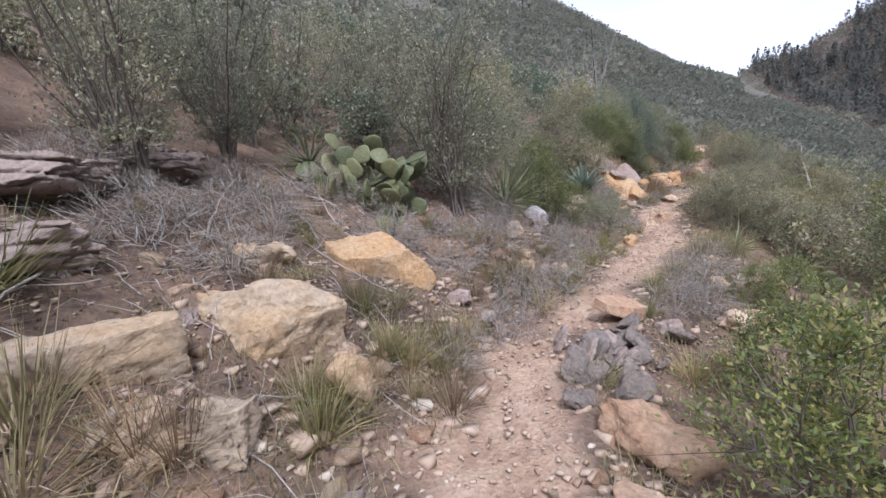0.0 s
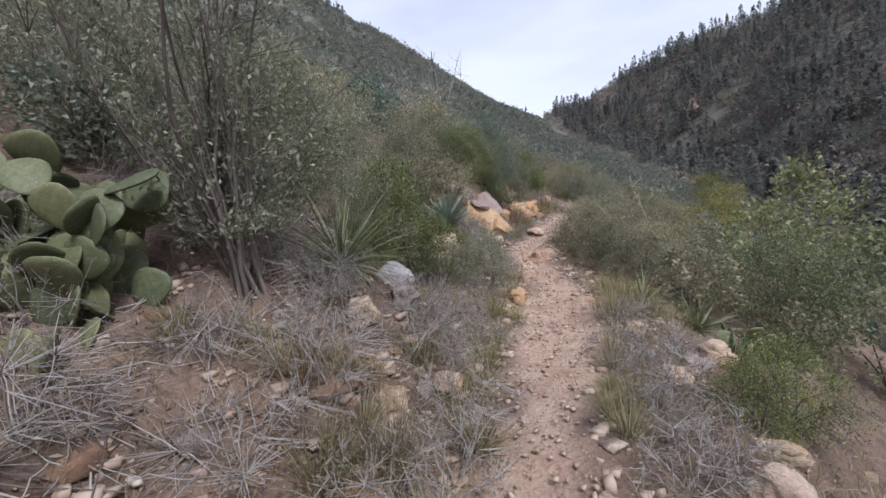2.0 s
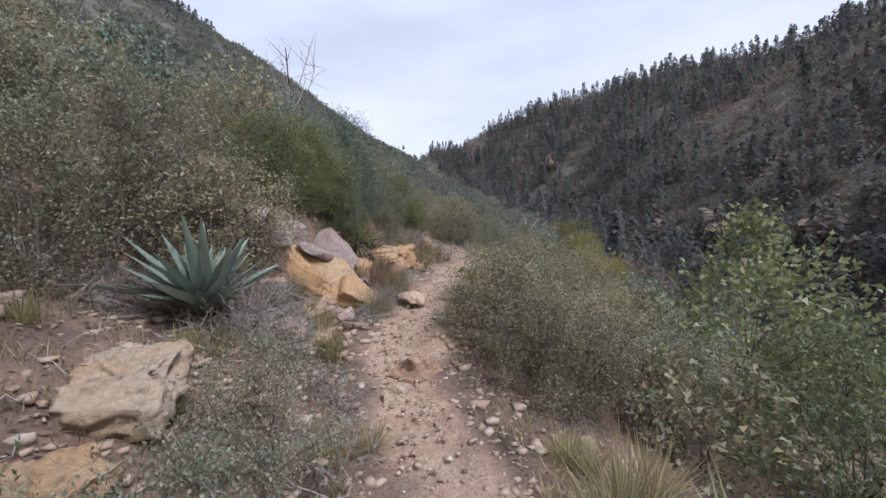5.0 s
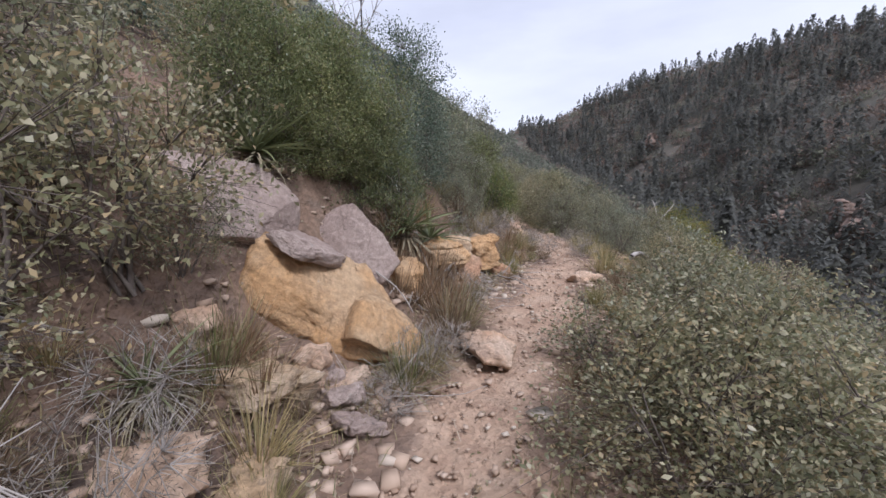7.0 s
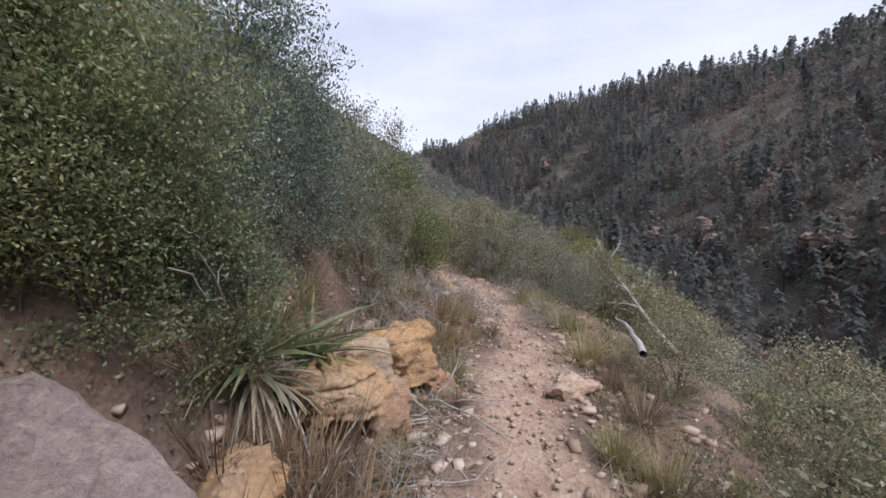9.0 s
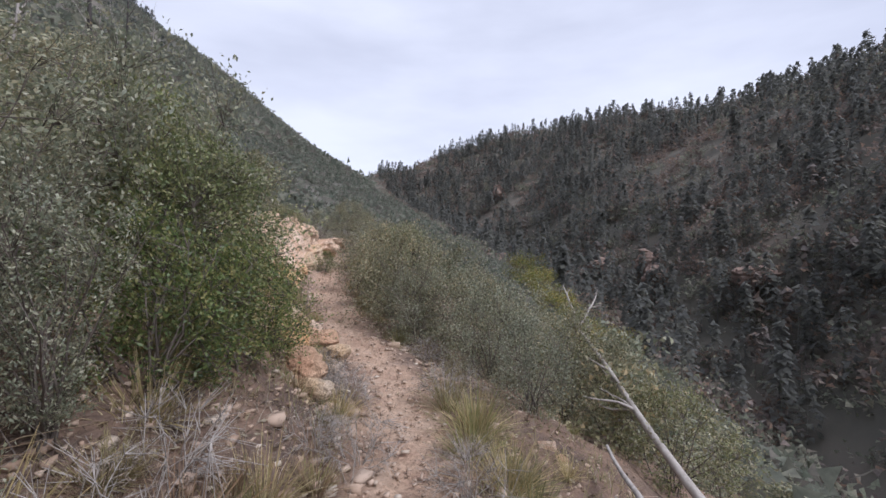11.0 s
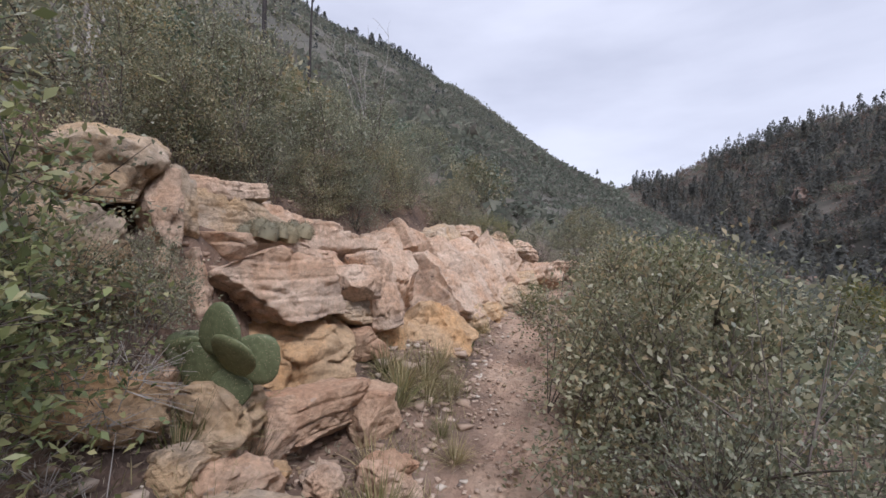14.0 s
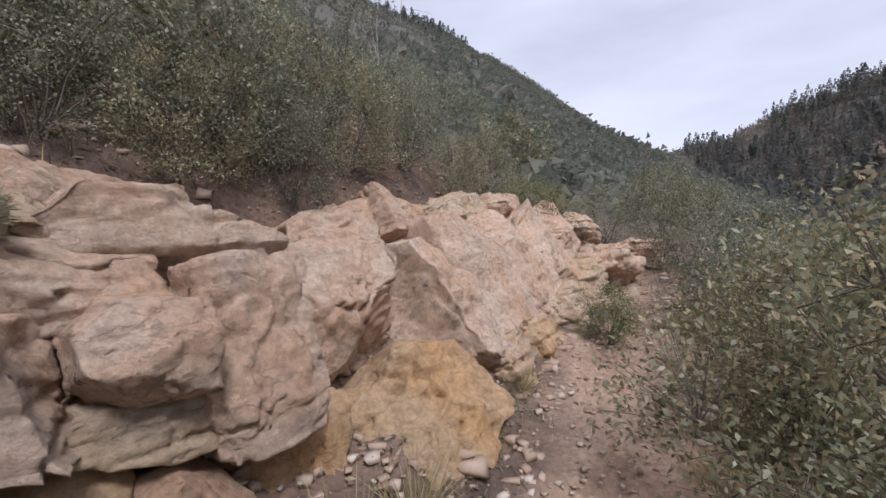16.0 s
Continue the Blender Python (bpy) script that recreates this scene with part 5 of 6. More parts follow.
ground_cover("dry_grass", 51, 4200, 13, 0.19, 0.0042, DRY_GRASS, "thin dry grass scattered over the bank", "grass", (0.5, 1.4))
ground_cover("green_grass", 52, 2300, 13, 0.17, 0.0042, GREEN_GRASS, "half-green grass scattered over the bank", "grass", (0.5, 1.4))
ground_cover("dead_twigs", 53, 3000, 7, 0.26, 0.0045, DEAD_BRUSH, "grey dead twigs littering the bank", "twigs", (0.0, 0.6), 0.16)
ground_cover("grey_brushlets", 54, 1300, 16, 0.13, 0.005, DEAD_BRUSH, "low grey dead sprigs on the bank", "brush", (0.3, 1.4), 0.08)

# ---- grass ----
TUFTS = [blades_mesh("grass_tuft", 300 + i, 170, 0.30, 0.0042, (DRY_GRASS, GREEN_GRASS, RED_GRASS, DRY_GRASS, GREEN_GRASS)[i], 0.8, 0.9, 0.07, 2) for i in range(5)]
TUFT_LABELS = ("dry straw-coloured grass tuft", "half-green grass tuft", "russet dry grass tuft", "dry straw-coloured grass tuft", "half-green grass tuft")


def tuft(k, x, y, size):
    if bare(x, y):
        return
    thing("grass_tuft", TUFTS[k], spot(x, y, 0.0, rng.uniform(0, 360), 0, 0, (size, size, size * rng.uniform(0.8, 1.2))), TUFT_LABELS[k] + " on the bank", "grass", "grass tufts")


for x, y, k, s in [(-2.75, 1.35, 1, 1.9), (-2.45, 1.05, 0, 1.6), (-1.85, 1.2, 0, 1.5), (-1.6, 1.1, 0, 1.3), (-1.9, 2.55, 0, 1.0), (-1.25, 2.9, 2, 1.2), (-1.45, 3.2, 0, 1.0), (-2.1, 3.1, 1, 0.9)]:
    tuft(k, x, y, s)
for x, y, k, s in [(0.0, 9.75, 0, 1.6), (0.25, 9.95, 0, 1.6), (-0.2, 9.5, 3, 1.2), (0.75, 9.3, 1, 1.6), (-0.25, 8.6, 0, 1.0), (-1.45, 9.1, 1, 1.0), (-1.6, 7.9, 1, 1.1), (-1.55, 6.0, 1, 1.1), (-1.5, 7.4, 0, 1.0), (-0.45, 6.4, 0, 1.0), (-0.35, 7.6, 0, 0.9), (-1.45, 10.2, 0, 0.9)]:
    tuft(k, x, y, s)
for x, y, k, s in [(-2.15, 11.9, 0, 1.2), (-2.45, 12.15, 2, 1.2), (-2.0, 11.65, 4, 1.0), (-1.7, 13.25, 1, 1.1), (-1.6, 13.0, 0, 1.0), (-1.85, 13.9, 2, 1.3), (-1.7, 14.15, 2, 1.2), (-1.75, 14.45, 2, 1.4), (-1.1, 16.2, 0, 1.3), (-1.05, 15.7, 1, 0.9), (-0.9, 17.0, 0, 1.1)]:
    tuft(k, x, y, s)
for x, y, k, s in [(-2.1, 14.1, 2, 1.3), (-2.2, 14.3, 2, 1.4), (-1.95, 14.25, 2, 1.2), (-2.3, 14.6, 2, 1.3), (-2.1, 14.85, 2, 1.3), (-2.25, 15.0, 2, 1.2), (-2.05, 15.3, 0, 1.2), (-2.3, 12.2, 2, 1.2), (-2.5, 12.35, 2, 1.2), (-2.0, 13.8, 2, 1.1)]:
    tuft(k, x, y, s)
for x, y, k, s in [(0.35, 18.0, 0, 1.2), (0.2, 17.6, 1, 1.0), (-1.7, 21.75, 1, 1.0), (-1.6, 22.05, 0, 1.0), (-2.05, 20.45, 1, 1.2), (-1.5, 21.1, 0, 0.8), (-1.2, 21.6, 0, 0.7), (-0.65, 18.2, 0, 1.0), (0.15, 16.1, 0, 1.2), (0.2, 15.2, 2, 1.2), (0.0, 14.6, 0, 1.1)]:
    tuft(k, x, y, s)
for i in range(200):
    y = rng.uniform(1.5, 27)
    d = -0.45 - rng.exponential(0.9) if rng.uniform() < 0.6 else 0.42 + rng.exponential(0.5)
    if 20 < y < 26.5 and d < -0.8:
        continue
    tuft(rng.randint(5), float(np.interp(y, TRAIL_Y, TRAIL_X)) + d, y, rng.uniform(0.45, 1.0))


# ---- yuccas, sotols and the agave ----
def blade_mesh(name, length, width, droop, mat, stiff):
    verts, faces = [], []
    p, a = np.zeros(3), 0.0
    for i in range(6):
        t = i / 5
        half = width * 0.5 * (1 - t**1.8) * (0.7 + 0.5 * min(1, 4 * t)) + 0.0008
        verts += [p + (0, -half, half * stiff), p.copy(), p + (0, half, half * stiff)]
        p = p + np.array([math.cos(a), 0, math.sin(a)]) * length / 5
        a -= droop * (0.4 + t) * 0.4
    for i in range(5):
        for k in (0, 1):
            q = 3 * i + k
            faces.append((q, q + 1, q + 4, q + 3))
    return np_mesh(name, verts, faces, mat)


def rosette(name, seed, x, y, size, label, mat, count, length, width, dead=40, lift=0.12, droop=0.25, low=0.0, stiff=0.35, category="yucca"):
    """Stiff blades all round a short stem, over a skirt of dead ones."""
    rng = np.random.RandomState(seed)
    ob = thing(name, None, spot(x, y, 0.0, seed * 40, 0, 0, size), label, category)
    kinds = [blade_mesh("blade", length * s, width, droop * k, mat, stiff) for s, k in ((0.6, 0.3), (0.8, 2.6), (0.95, 0.8), (1.05, 1.9), (1.2, 1.2))]
    withered = [blade_mesh("dead_blade", length * s, width * 0.7, 0.9 * s, YUCCA_DEAD, 0.2) for s in (0.6, 0.8)]
    for n in range(count):
        rise = math.degrees(math.asin(rng.uniform(low, 1.0) ** 1.1 * 0.98))
        part("blade", kinds[rng.randint(5)], ob, pose(0, 0, lift, rng.normal() * 25, -rise, n * 137.5 + rng.normal() * 25))
    for n in range(dead):
        part("dead_blade", withered[rng.randint(2)], ob, pose(0, 0, lift * 0.7, 0, rng.uniform(-8, 22), n * 137.5 + rng.normal() * 14))
    return ob


rosette("sotol", 401, -2.72, 6.85, 1.0, "green sotol with a skirt of dead blades", YUCCA_LEAF, 170, 0.82, 0.014, 120, category="sotol")
rosette("sotol", 403, 0.15, 9.05, 0.8, "drying sotol below the footpath", YUCCA_LEAF, 70, 0.62, 0.02, 60, category="sotol")
rosette("sotol", 405, 0.85, 9.35, 0.8, "drying sotol below the footpath", YUCCA_LEAF, 80, 0.62, 0.022, 60, category="sotol")
rosette("yucca", 407, -2.85, 13.2, 0.62, "large spiky yucca on the bank", YUCCA_LEAF, 80, 0.8, 0.036, 40)
rosette("yucca", 409, -2.08, 14.5, 1.05, "spiky yucca with pale dead blades", YUCCA_LEAF, 60, 0.55, 0.030, 60, 0.2)
rosette("yucca", 411, -1.92, 14.95, 0.9, "small yucca with pale dead blades", YUCCA_LEAF, 46, 0.55, 0.026, 50, 0.18)
rosette("yucca", 415, -4.6, 4.9, 0.9, "spiky yucca among the shrubs", YUCCA_LEAF, 60, 0.7, 0.03, 30)
rosette("agave", 413, -2.62, 10.65, 1.25, "blue-grey agave with broad stiff upright leaves", AGAVE_LEAF, 70, 0.50, 0.08, 0, 0.10, 0.02, 0.42, 0.5, "agave")
rosette("sotol", 417, -2.53, 11.77, 0.7, "withered sotol with grey dead blades", YUCCA_LEAF, 40, 0.5, 0.014, 120, 0.16, category="sotol")


# ---- prickly pears ----
def pad_mesh(seed):
    rng = np.random.RandomState(seed)
    verts, faces = [], []
    rings, sides = 9, 18
    for i in range(rings + 1):
        a = math.pi * i / rings
        z = 0.5 - 0.5 * math.cos(a)
        r = 0.5 * math.sin(a) ** 0.8 * (0.62 + 0.48 * z) if 0 < i < rings else 0.0
        for k in range(sides):
            w = 2 * math.pi * k / sides
            wave = 1 + 0.03 * math.sin(3 * w + seed) + rng.normal() * 0.008
            verts.append((r * math.cos(w) * wave * 1.04, r * math.sin(w) * 0.17, z))
    for i in range(rings):
        for k in range(sides):
            a, b = i * sides + k, i * sides + (k + 1) % sides
            faces.append((a, b, b + sides, a + sides))
    return np_mesh("pad", verts, faces, CACTUS, True)


PADS = [pad_mesh(s) for s in range(3)]


def prickly_pear(x, y, size, seed, spread, count, label, tall=3.2, lift=0.0):
    rng = np.random.RandomState(seed)
    ob = thing("prickly_pear", None, spot(x, y, 0.02 - lift, 0, 0, 0, 1), label, "cactus")
    made = []
    for n in range(count):
        if n < count * 0.45 or not made:
            base = np.array([rng.uniform(-1, 1) * spread, rng.uniform(-1, 1) * spread * 0.7, 0.0])
            base[2] = ground(x + base[0], y + base[1]) - ground(x, y) - 0.02
            up = pose(*base, rng.normal() * 18, rng.normal() * 28, 25 + rng.normal() * 40)
        else:
            m0, s0 = made[rng.randint(len(made))]
            up = m0 @ pose(rng.normal() * 0.16 * s0, 0, s0 * 0.9, rng.normal() * 20, rng.normal() * 40, rng.uniform(-50, 50))
        s = size * rng.uniform(0.8, 1.2)
        if up.translation.z < tall * size:
            made.append((up, s))
            part("pad", PADS[rng.randint(3)], ob, up @ Matrix.Diagonal((s, s, s, 1)))
    return ob


prickly_pear(-3.7, 5.05, 0.27, 5, 0.50, 84, "broad prickly pear with flat green pads")
prickly_pear(0.88, 8.2, 0.22, 6, 0.32, 22, "prickly pear on the slope below the footpath", 1.2)
prickly_pear(-2.05, 20.48, 0.25, 7, 0.13, 8, "low prickly pear at the outcrop's foot", 1.0, 0.26)
boulder("boulder", 190, -2.1, 20.52, 2.17, (0.6, 0.55, 0.46), 20, ROCK_TAN, "tan block under the prickly pear", blocky=0.85, cuts=4)


def hedgehog(x, y, z, seed):
    ob = thing("hedgehog_cactus", None, pose(x, y, z), "cluster of squat grey-green barrel cactus stems", "cactus")
    rng = np.random.RandomState(seed)
    for n in range(13):
        verts, faces = [], []
        for i in range(9):
            a = math.pi * (i / 8 - 0.15) / 1.7
            r0 = 0.066 * math.cos(a) if i < 8 else 0.002
            for k in range(26):
                w = 2 * math.pi * k / 26
                r = r0 * (1 + 0.10 * (k % 2))
                verts.append((r * math.cos(w), r * math.sin(w), 0.03 + 0.10 * math.sin(a)))
        for i in range(8):
            for k in range(26):
                p, q = i * 26 + k, i * 26 + (k + 1) % 26
                faces.append((p, q, q + 26, p + 26))
        d = rng.normal(size=(260, 3)) + (0, 0, 0.4)
        d[:, 2] = np.abs(d[:, 2])
        d /= np.linalg.norm(d, axis=1, keepdims=True)
        root = d * (0.068, 0.068, 0.10) + (0, 0, 0.03)
        spine_v, spine_f = leaves(rng, root + d * 0.012, d * 2.5, 0.04, 0.0035)
        k = len(verts)
        verts, faces = np.concatenate([np.array(verts), spine_v]), np.concatenate([np.array(faces), spine_f + k])
        part("stem", np_mesh("stem", verts, faces, HEDGE), ob, pose(0.13 * (n % 3 - 1) + rng.normal() * 0.02, 0.125 * (n // 3 - 2) + rng.normal() * 0.02, rng.uniform(-0.03, 0.03), rng.normal() * 12, rng.normal() * 12, rng.uniform(0, 90)))


HEDGE = leaf_material("spiny_grey_stem", [(0.20, 0.18, 0.12), (0.30, 0.26, 0.19), (0.40, 0.34, 0.26)], 0.0, 0.9)
hedgehog(-2.74, 21.66, 3.10, 3)


# ---- dead wood ----
def dead_pole(name, x, y, z, to, radius, label, seed, forks=3, mat=DEAD_WOOD, steps=9, wobble=0.04):
    rng = np.random.RandomState(seed)
    d = np.subtract(to, (x, y, z))
    ln = float(np.linalg.norm(d))
    line = crooked(rng, (0, 0, 0), d / ln, ln, steps, wobble, radius, radius * 0.35)
    ob = thing(name, np_mesh(name, *tubes([line], 7), mat, True), pose(x, y, z), label, "dead wood")
    for k in range(forks):
        p, r = line[rng.randint(steps // 2, steps)]
        dd = d / ln + rng.normal(size=3) * 0.7
        twig = crooked(rng, p, dd / np.linalg.norm(dd), ln * rng.uniform(0.1, 0.28), 6, 0.18, r * 0.6, 0.003)
        part("branch", np_mesh("branch", *tubes([twig], 5), mat, True), ob)
    return ob


dead_pole("dead_pole", 0.30, 15.38, 1.72, (1.17, 17.93, 1.74), 0.03, "bleached dead pole resting on the brush", 1, 1)
dead_pole("dead_pole", 2.03, 17.7, 0.88, (1.9, 19.6, 1.95), 0.042, "bleached fallen trunk lying across the brush", 2, 5)
dead_pole("dead_branch", 1.9, 19.55, 1.9, (2.12, 20.0, 2.3), 0.018, "bleached forked branch above the brush", 31, 5, DEAD_WOOD, 8, 0.1)
dead_pole("dead_branch", 1.92, 19.5, 1.88, (2.45, 19.8, 2.2), 0.016, "bleached forked branch above the brush", 32, 5, DEAD_WOOD, 8, 0.1)
dead_pole("snag", -5.66, 24.4, on(-5.66, 24.4, -0.1), (-5.65, 24.4, 9.2), 0.055, "charred dead tree trunk standing on the hillside", 3, 2, CHARRED, 9, 0.01)
dead_pole("snag", -5.5, 25.3, on(-5.5, 25.3, -0.1), (-5.45, 25.3, 7.9), 0.04, "charred dead tree trunk standing on the hillside", 4, 2, CHARRED, 9, 0.012)
for i in range(26):
    y = (rng.uniform(1.5, 5.0) if i < 17 else rng.uniform(13.6, 15.6))
    x = float(np.interp(y, TRAIL_Y, TRAIL_X)) - (rng.uniform(1.0, 3.3) if i < 17 else rng.uniform(0.55, 1.4))
    w = rng.uniform(0, 6.28)
    ln = rng.uniform(0.4, 1.2)
    x2, y2 = x + math.cos(w) * ln, y + math.sin(w) * ln
    dead_pole("dead_branch", x, y, on(x, y, 0.03), (x2, y2, on(x2, y2, 0.10)), 0.009, "thin grey dead branch lying on the bank", 20 + i, 4, DEAD_WOOD, 7, 0.14)


def fallen_sticks(seed, count, ys, ds, mat, label):
    """Crooked sticks lying thick on the bank, too many to count."""
    rng = np.random.RandomState(seed)
    lines = []
    for _ in range(count):
        y = rng.uniform(*ys)
        x = float(np.interp(y, TRAIL_Y, TRAIL_X)) - rng.uniform(*ds)
        w, ln, r = rng.uniform(0, 6.28), rng.uniform(0.15, 0.7), rng.uniform(0.002, 0.0055)
        if bare(x, y):
            continue
        n = 5
        turn, line = w, []
        for k in range(n):
            line.append(((x, y, on(x, y, 0.015 + 0.05 * rng.uniform() + 0.05 * k / n * rng.uniform())), r * (1 - 0.6 * k / n)))
            turn += rng.normal() * 0.28
            x, y = x + math.cos(turn) * ln / n, y + math.sin(turn) * ln / n
        lines.append(line)
    tagged(new("fallen_sticks", np_mesh("fallen_sticks", *tubes(lines, 4), mat, True)), label, "sticks", "", "stuff")


fallen_sticks(81, 420, (0.6, 5.6), (0.7, 3.6), DEAD_WOOD, "bleached grey sticks strewn over the first bank")
fallen_sticks(82, 520, (0.6, 5.6), (0.9, 3.6), BARK, "dark brown sticks strewn over the first bank")
fallen_sticks(83, 160, (12.5, 16.5), (0.4, 1.05), DEAD_WOOD, "bleached grey sticks on the crumbling bank")
fallen_sticks(84, 160, (5.6, 11.0), (0.6, 2.4), DEAD_WOOD, "bleached grey sticks among the grass")


# bare twigs above the tall shrubs
def bare_tree(x, y, height, seed, label):
    rng = np.random.RandomState(seed)
    lines = []
    for s in range(5):
        w = rng.uniform(0, 6.28)
        line = crooked(rng, (0, 0, 0), (0.25 * math.cos(w), 0.25 * math.sin(w), 1), height * rng.uniform(0.7, 1), 8, 0.1, 0.03, 0.006)
        lines.append(line)
        for b in range(12):
            p, r = line[rng.randint(3, 9)]
            dd = rng.normal(size=3) * 0.6 + (0, 0, 0.6)
            lines.append(crooked(rng, p, dd / np.linalg.norm(dd), height * rng.uniform(0.1, 0.25), 5, 0.15, 0.008, 0.003))
    thing("bare_shrub", np_mesh("bare_shrub", *tubes(lines, 4), DEAD_WOOD, True), spot(x, y), label, "shrub")


bare_tree(-4.6, 19.0, 3.6, 1, "leafless grey shrub standing above the brush")
bare_tree(-5.2, 21.5, 3.2, 2, "leafless grey shrub standing above the brush")
bare_tree(-9.0, 33.0, 4.5, 3, "leafless grey tree on the hillside")

# ---- undergrowth that closes the foot of the big bushes and litters the first bank ----
rng = np.random.RandomState(71)
for x, y, size in ((-2.70, 13.40, 0.36), (-2.60, 13.58, 0.36), (-2.52, 13.84, 0.36), (-2.44, 14.08, 0.36), (-2.88, 13.62, 0.5), (-2.70, 13.92, 0.5), (-3.15, 13.7, 0.6), (-2.62, 14.2, 0.55)):
    plant(BIGGREEN, x, y, size, "low bright green shrub behind the leaning slab", sink=0.3 * size)
for x, y, size in ((-2.36, 14.32, 0.36), (-2.36, 14.6, 0.42), (-2.5, 14.8, 0.5)):
    plant(DARK, x, y, size, "dark evergreen shrub above the crumbling bank", sink=0.3 * size)
for i in range(70):
    y = rng.uniform(1.0, 6.5)
    x = float(np.interp(y, TRAIL_Y, TRAIL_X)) - 0.6 - rng.exponential(0.9)
    if math.hypot(x + 2.4, y - 3.75) < 0.6 or math.hypot(x + 2.2, y - 1.9) < 0.7:
        continue
    tuft((0, 2, 3, 0, 1)[rng.randint(5)], x, y, rng.uniform(0.5, 1.15))
for i in range(70):
    y = rng.uniform(1.0, 6.5)
    x = float(np.interp(y, TRAIL_Y, TRAIL_X)) - 0.45 - rng.exponential(0.8)
    w = rng.uniform(0.06, 0.2)
    thing("stone", PEBBLES[rng.randint(6)], spot(x, y, -0.04 * w + 0.012, rng.uniform(0, 360), rng.uniform(-20, 20), rng.uniform(-20, 20), w), "angular broken stone lying on the dry bank", "stone", "loose stones on the bank")

# grey sprigs and small shrubs crowding both edges of the first stretch
for x, y, size in ((-1.55, 4.6, 1.0), (-1.5, 5.3, 1.05), (-1.6, 5.8, 1.0), (-1.85, 6.5, 1.0), (-1.6, 7.0, 0.8), (-0.35, 5.5, 0.9), (-0.1, 5.9, 1.0), (-0.45, 7.1, 0.8), (-1.45, 4.0, 0.9), (-1.5, 3.4, 0.8), (-1.75, 7.6, 0.8), (-0.2, 8.1, 0.9), (-1.6, 9.9, 0.8), (-1.55, 13.2, 0.7)):
    plant(DEADB, x, y, size, "low grey dead brush beside the footpath", "dead_shrub", "low dead brush")
for x, y, size in ((-1.9, 8.3, 0.42), (-1.75, 8.7, 0.5), (-2.1, 7.9, 0.4), (-3.0, 7.9, 0.6), (-3.2, 8.8, 0.7), (-3.3, 9.4, 0.6)):
    plant(GREYB, x, y, size, "small grey-green shrub in the bank")
for x, y, k, size in ((-1.45, 4.9, 0, 1.1), (-1.4, 5.6, 1, 1.2), (-1.5, 6.3, 0, 1.1), (-1.5, 6.7, 1, 1.2), (-0.55, 5.9, 0, 1.0), (-0.5, 6.9, 3, 1.0), (-0.3, 8.3, 0, 1.4), (-0.1, 8.7, 0, 1.5), (0.15, 8.6, 3, 1.3), (-1.7, 12.75, 1, 1.2), (-2.5, 12.1, 1, 1.3), (-1.8, 22.0, 0, 1.1), (-2.0, 22.1, 1, 1.0), (-1.75, 22.35, 0, 1.3), (-1.55, 22.4, 0, 0.9)):
    tuft(k, x, y, size)

# shrubs crowding the top of the outcrop
for x, y, size, kind in ((-3.35, 22.9, 0.55, OAK), (-3.3, 23.6, 0.6, GREYB), (-3.45, 24.4, 0.7, OAK), (-3.4, 25.3, 0.65, GREYB), (-3.3, 26.2, 0.6, OAK), (-3.9, 23.6, 0.8, OAK), (-4.0, 24.8, 0.9, WISPY), (-3.9, 26.0, 0.85, GREYB), (-3.75, 21.6, 0.7, OAK), (-3.6, 22.3, 0.6, GREYB), (-2.9, 27.2, 0.6, GREYB), (-3.4, 27.6, 0.8, OAK), (-3.6, 20.9, 0.7, WISPY), (-3.5, 20.2, 0.6, OAK)):
    plant(kind, x, y, size, "grey-green shrub overhanging the top of the outcrop", sink=0.12 * size)
# leaves hanging low over the bank behind the leaning slab
for x, y, size, kind in ((-2.35, 13.95, 0.42, BIGGREEN), (-2.2, 14.3, 0.40, BIGGREEN), (-2.6, 13.65, 0.45, BIGGREEN), (-3.0, 13.5, 0.6, BIGGREEN)):
    plant(kind, x, y, size, "low evergreen shrub hanging over the bank", sink=0.1 * size)

# shrubs filling the slope above the first stretch
for x, y, size, kind in ((-4.6, 7.3, 0.9, GREYB), (-5.2, 8.2, 1.0, WISPY), (-4.2, 9.0, 0.8, GREYB), (-5.0, 9.6, 1.0, OAK), (-6.0, 7.6, 1.1, GREYB), (-5.8, 10.4, 1.1, OAK), (-4.2, 10.6, 0.8, GREYB), (-6.6, 9.2, 1.1, WISPY), (-4.8, 11.6, 0.9, GREYB), (-3.9, 12.6, 0.7, GREYB), (-5.6, 12.4, 1.0, OAK), (-6.6, 6.4, 1.1, WISPY), (-7.4, 8.0, 1.2, GREYB), (-5.4, 3.0, 0.9, WISPY), (-6.4, 4.4, 1.1, GREYB), (-4.0, 14.6, 0.8, OAK), (-3.9, 17.4, 0.9, GREYB)):
    plant(kind, x, y, size, "grey-green shrub on the slope above the footpath")
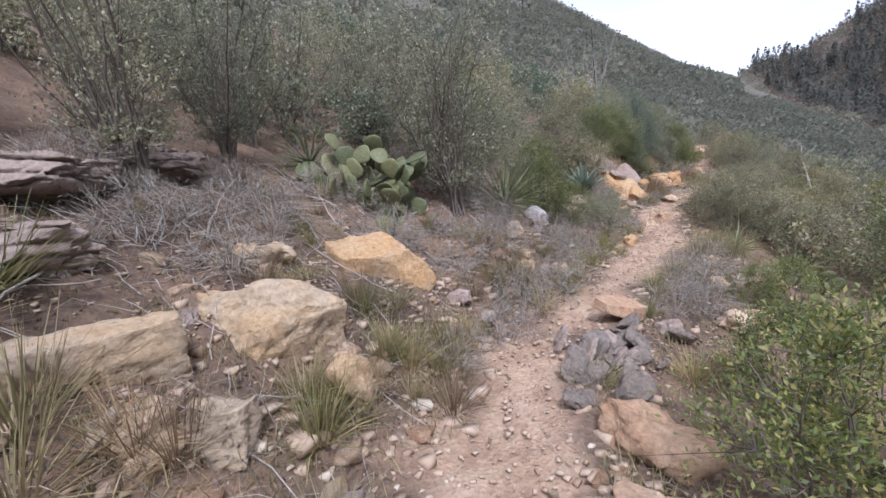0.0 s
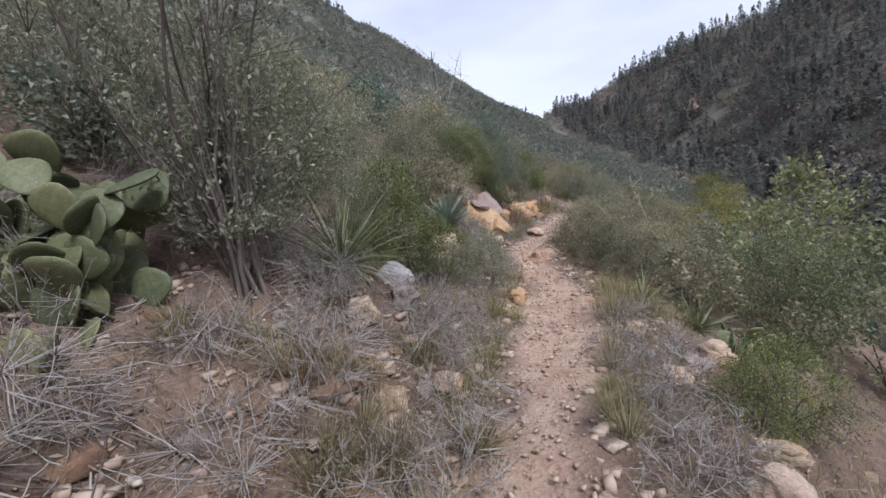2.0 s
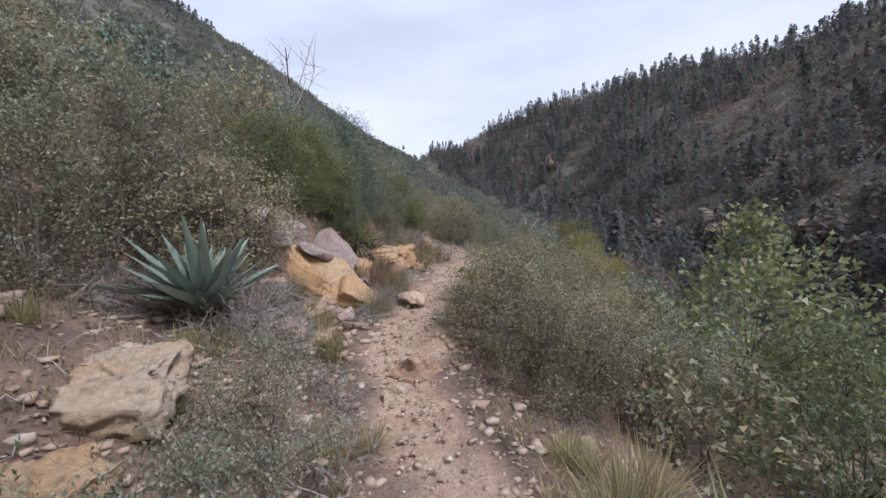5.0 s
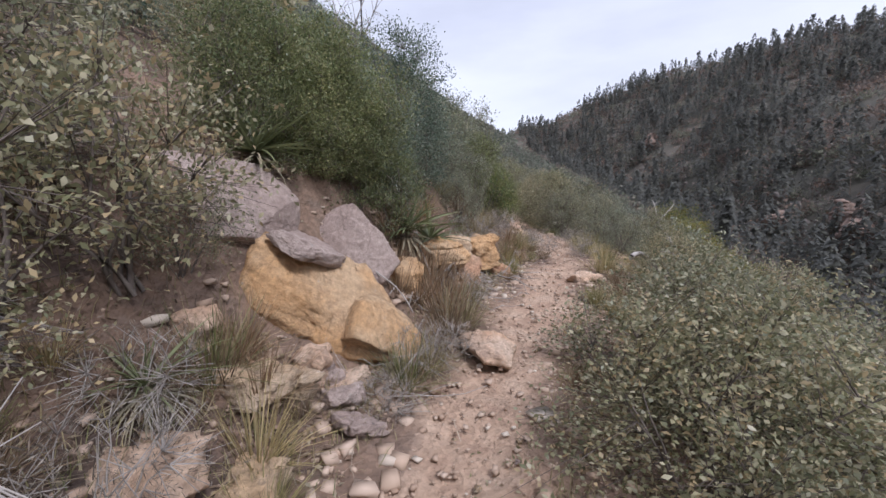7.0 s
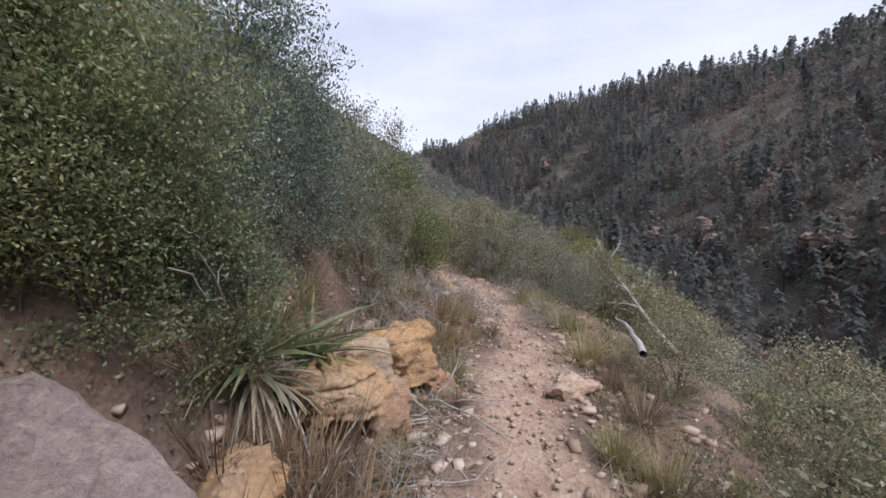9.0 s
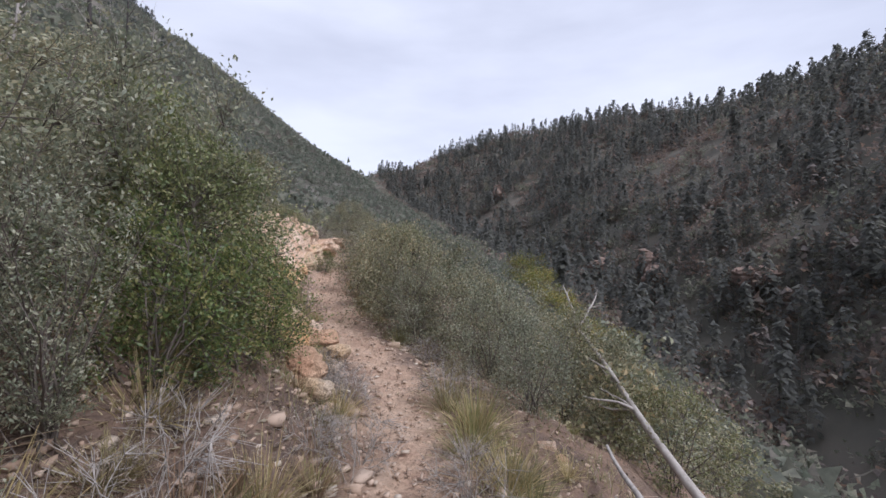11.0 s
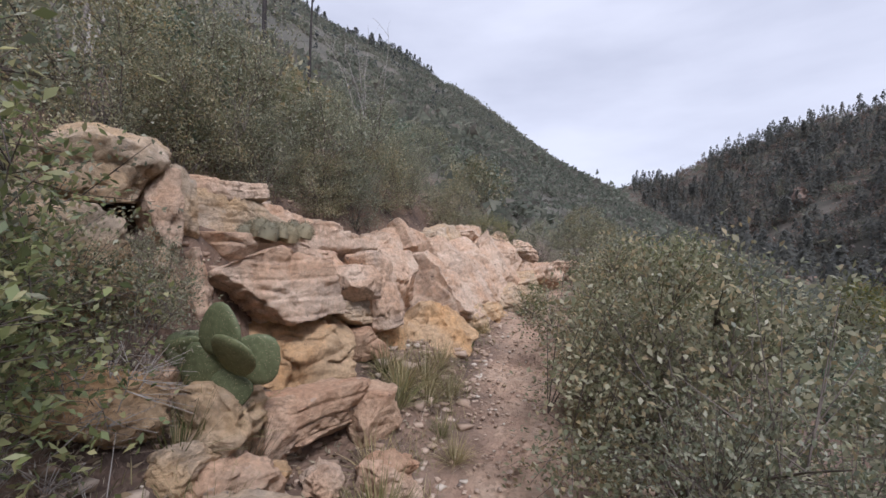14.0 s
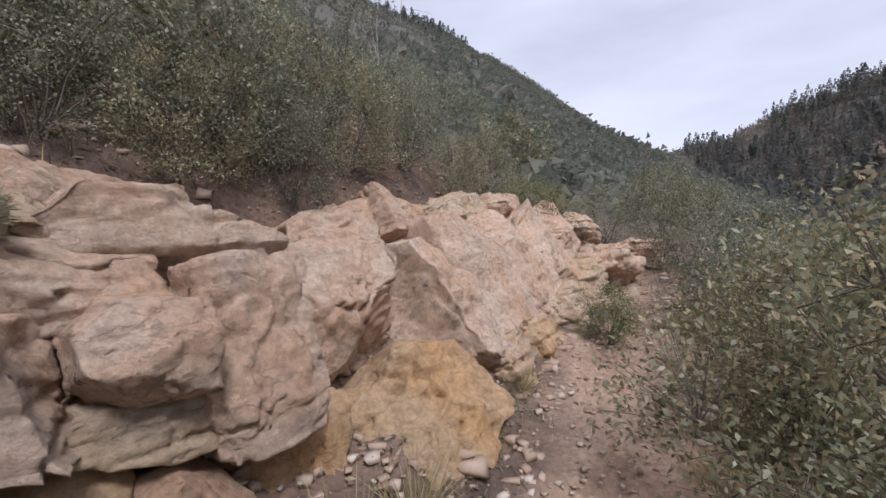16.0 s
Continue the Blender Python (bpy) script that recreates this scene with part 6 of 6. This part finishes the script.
# dry growth on the bank between the crumbling blocks and the big green shrubs
for x, y, size, kind in ((-1.75, 16.1, 0.5, GREYB), (-1.55, 16.7, 0.5, WISPY), (-1.9, 16.8, 0.6, GREYB), (-1.35, 16.4, 0.9, DEADB), (-1.2, 16.9, 0.9, DEADB), (-1.65, 15.9, 1.0, DEADB), (-2.3, 16.0, 0.6, DARK)):
    plant(kind, x, y, size, "dry grey-green shrub on the bank")
for x, y, k, size in ((-1.3, 15.95, 2, 1.3), (-1.5, 16.3, 0, 1.3), (-1.1, 16.6, 2, 1.2), (-1.4, 17.1, 0, 1.3), (-1.75, 16.45, 2, 1.4), (-2.0, 16.2, 0, 1.3), (-1.62, 13.95, 2, 1.7), (-1.82, 14.2, 2, 1.7), (-1.55, 13.55, 2, 1.5), (-1.45, 13.75, 0, 1.3)):
    tuft(k, x, y, size)

# open shrubs and grass left of the outcrop's foot
for x, y, size, kind in ((-2.45, 19.85, 0.5, OAK_OPEN), (-2.3, 20.2, 0.4, OAK_OPEN), (-1.75, 19.55, 0.9, DEADB), (-2.05, 20.0, 0.9, DEADB), (-2.55, 20.5, 0.35, GREYB), (-0.5, 17.6, 0.8, DEADB), (0.25, 18.6, 0.9, DEADB), (0.1, 17.2, 0.8, DEADB), (-0.75, 17.6, 0.7, DEADB)):
    plant(kind, x, y, size, "open grey-green shrub beside the footpath")
for x, y, k, size in ((-1.95, 20.25, 1, 1.0), (-1.85, 20.5, 2, 0.9), (-2.2, 20.35, 0, 1.1), (-1.65, 20.15, 0, 0.8), (-2.2, 20.7, 2, 0.9), (0.3, 17.9, 1, 1.4), (0.35, 17.3, 0, 1.3), (0.2, 18.4, 0, 1.2), (-0.55, 16.9, 2, 0.9)):
    tuft(k, x, y, size)

# litter-grey growth in the dark corner before the ledge
for x, y, size, kind in ((-2.3, 11.35, 0.9, DEADB), (-2.55, 11.75, 0.9, DEADB), (-2.15, 11.0, 0.8, DEADB), (-2.75, 12.3, 0.35, OAK_OPEN), (-2.7, 11.1, 0.5, OAK_OPEN)):
    plant(kind, x, y, size, "open scrub oak in the eroded bank")
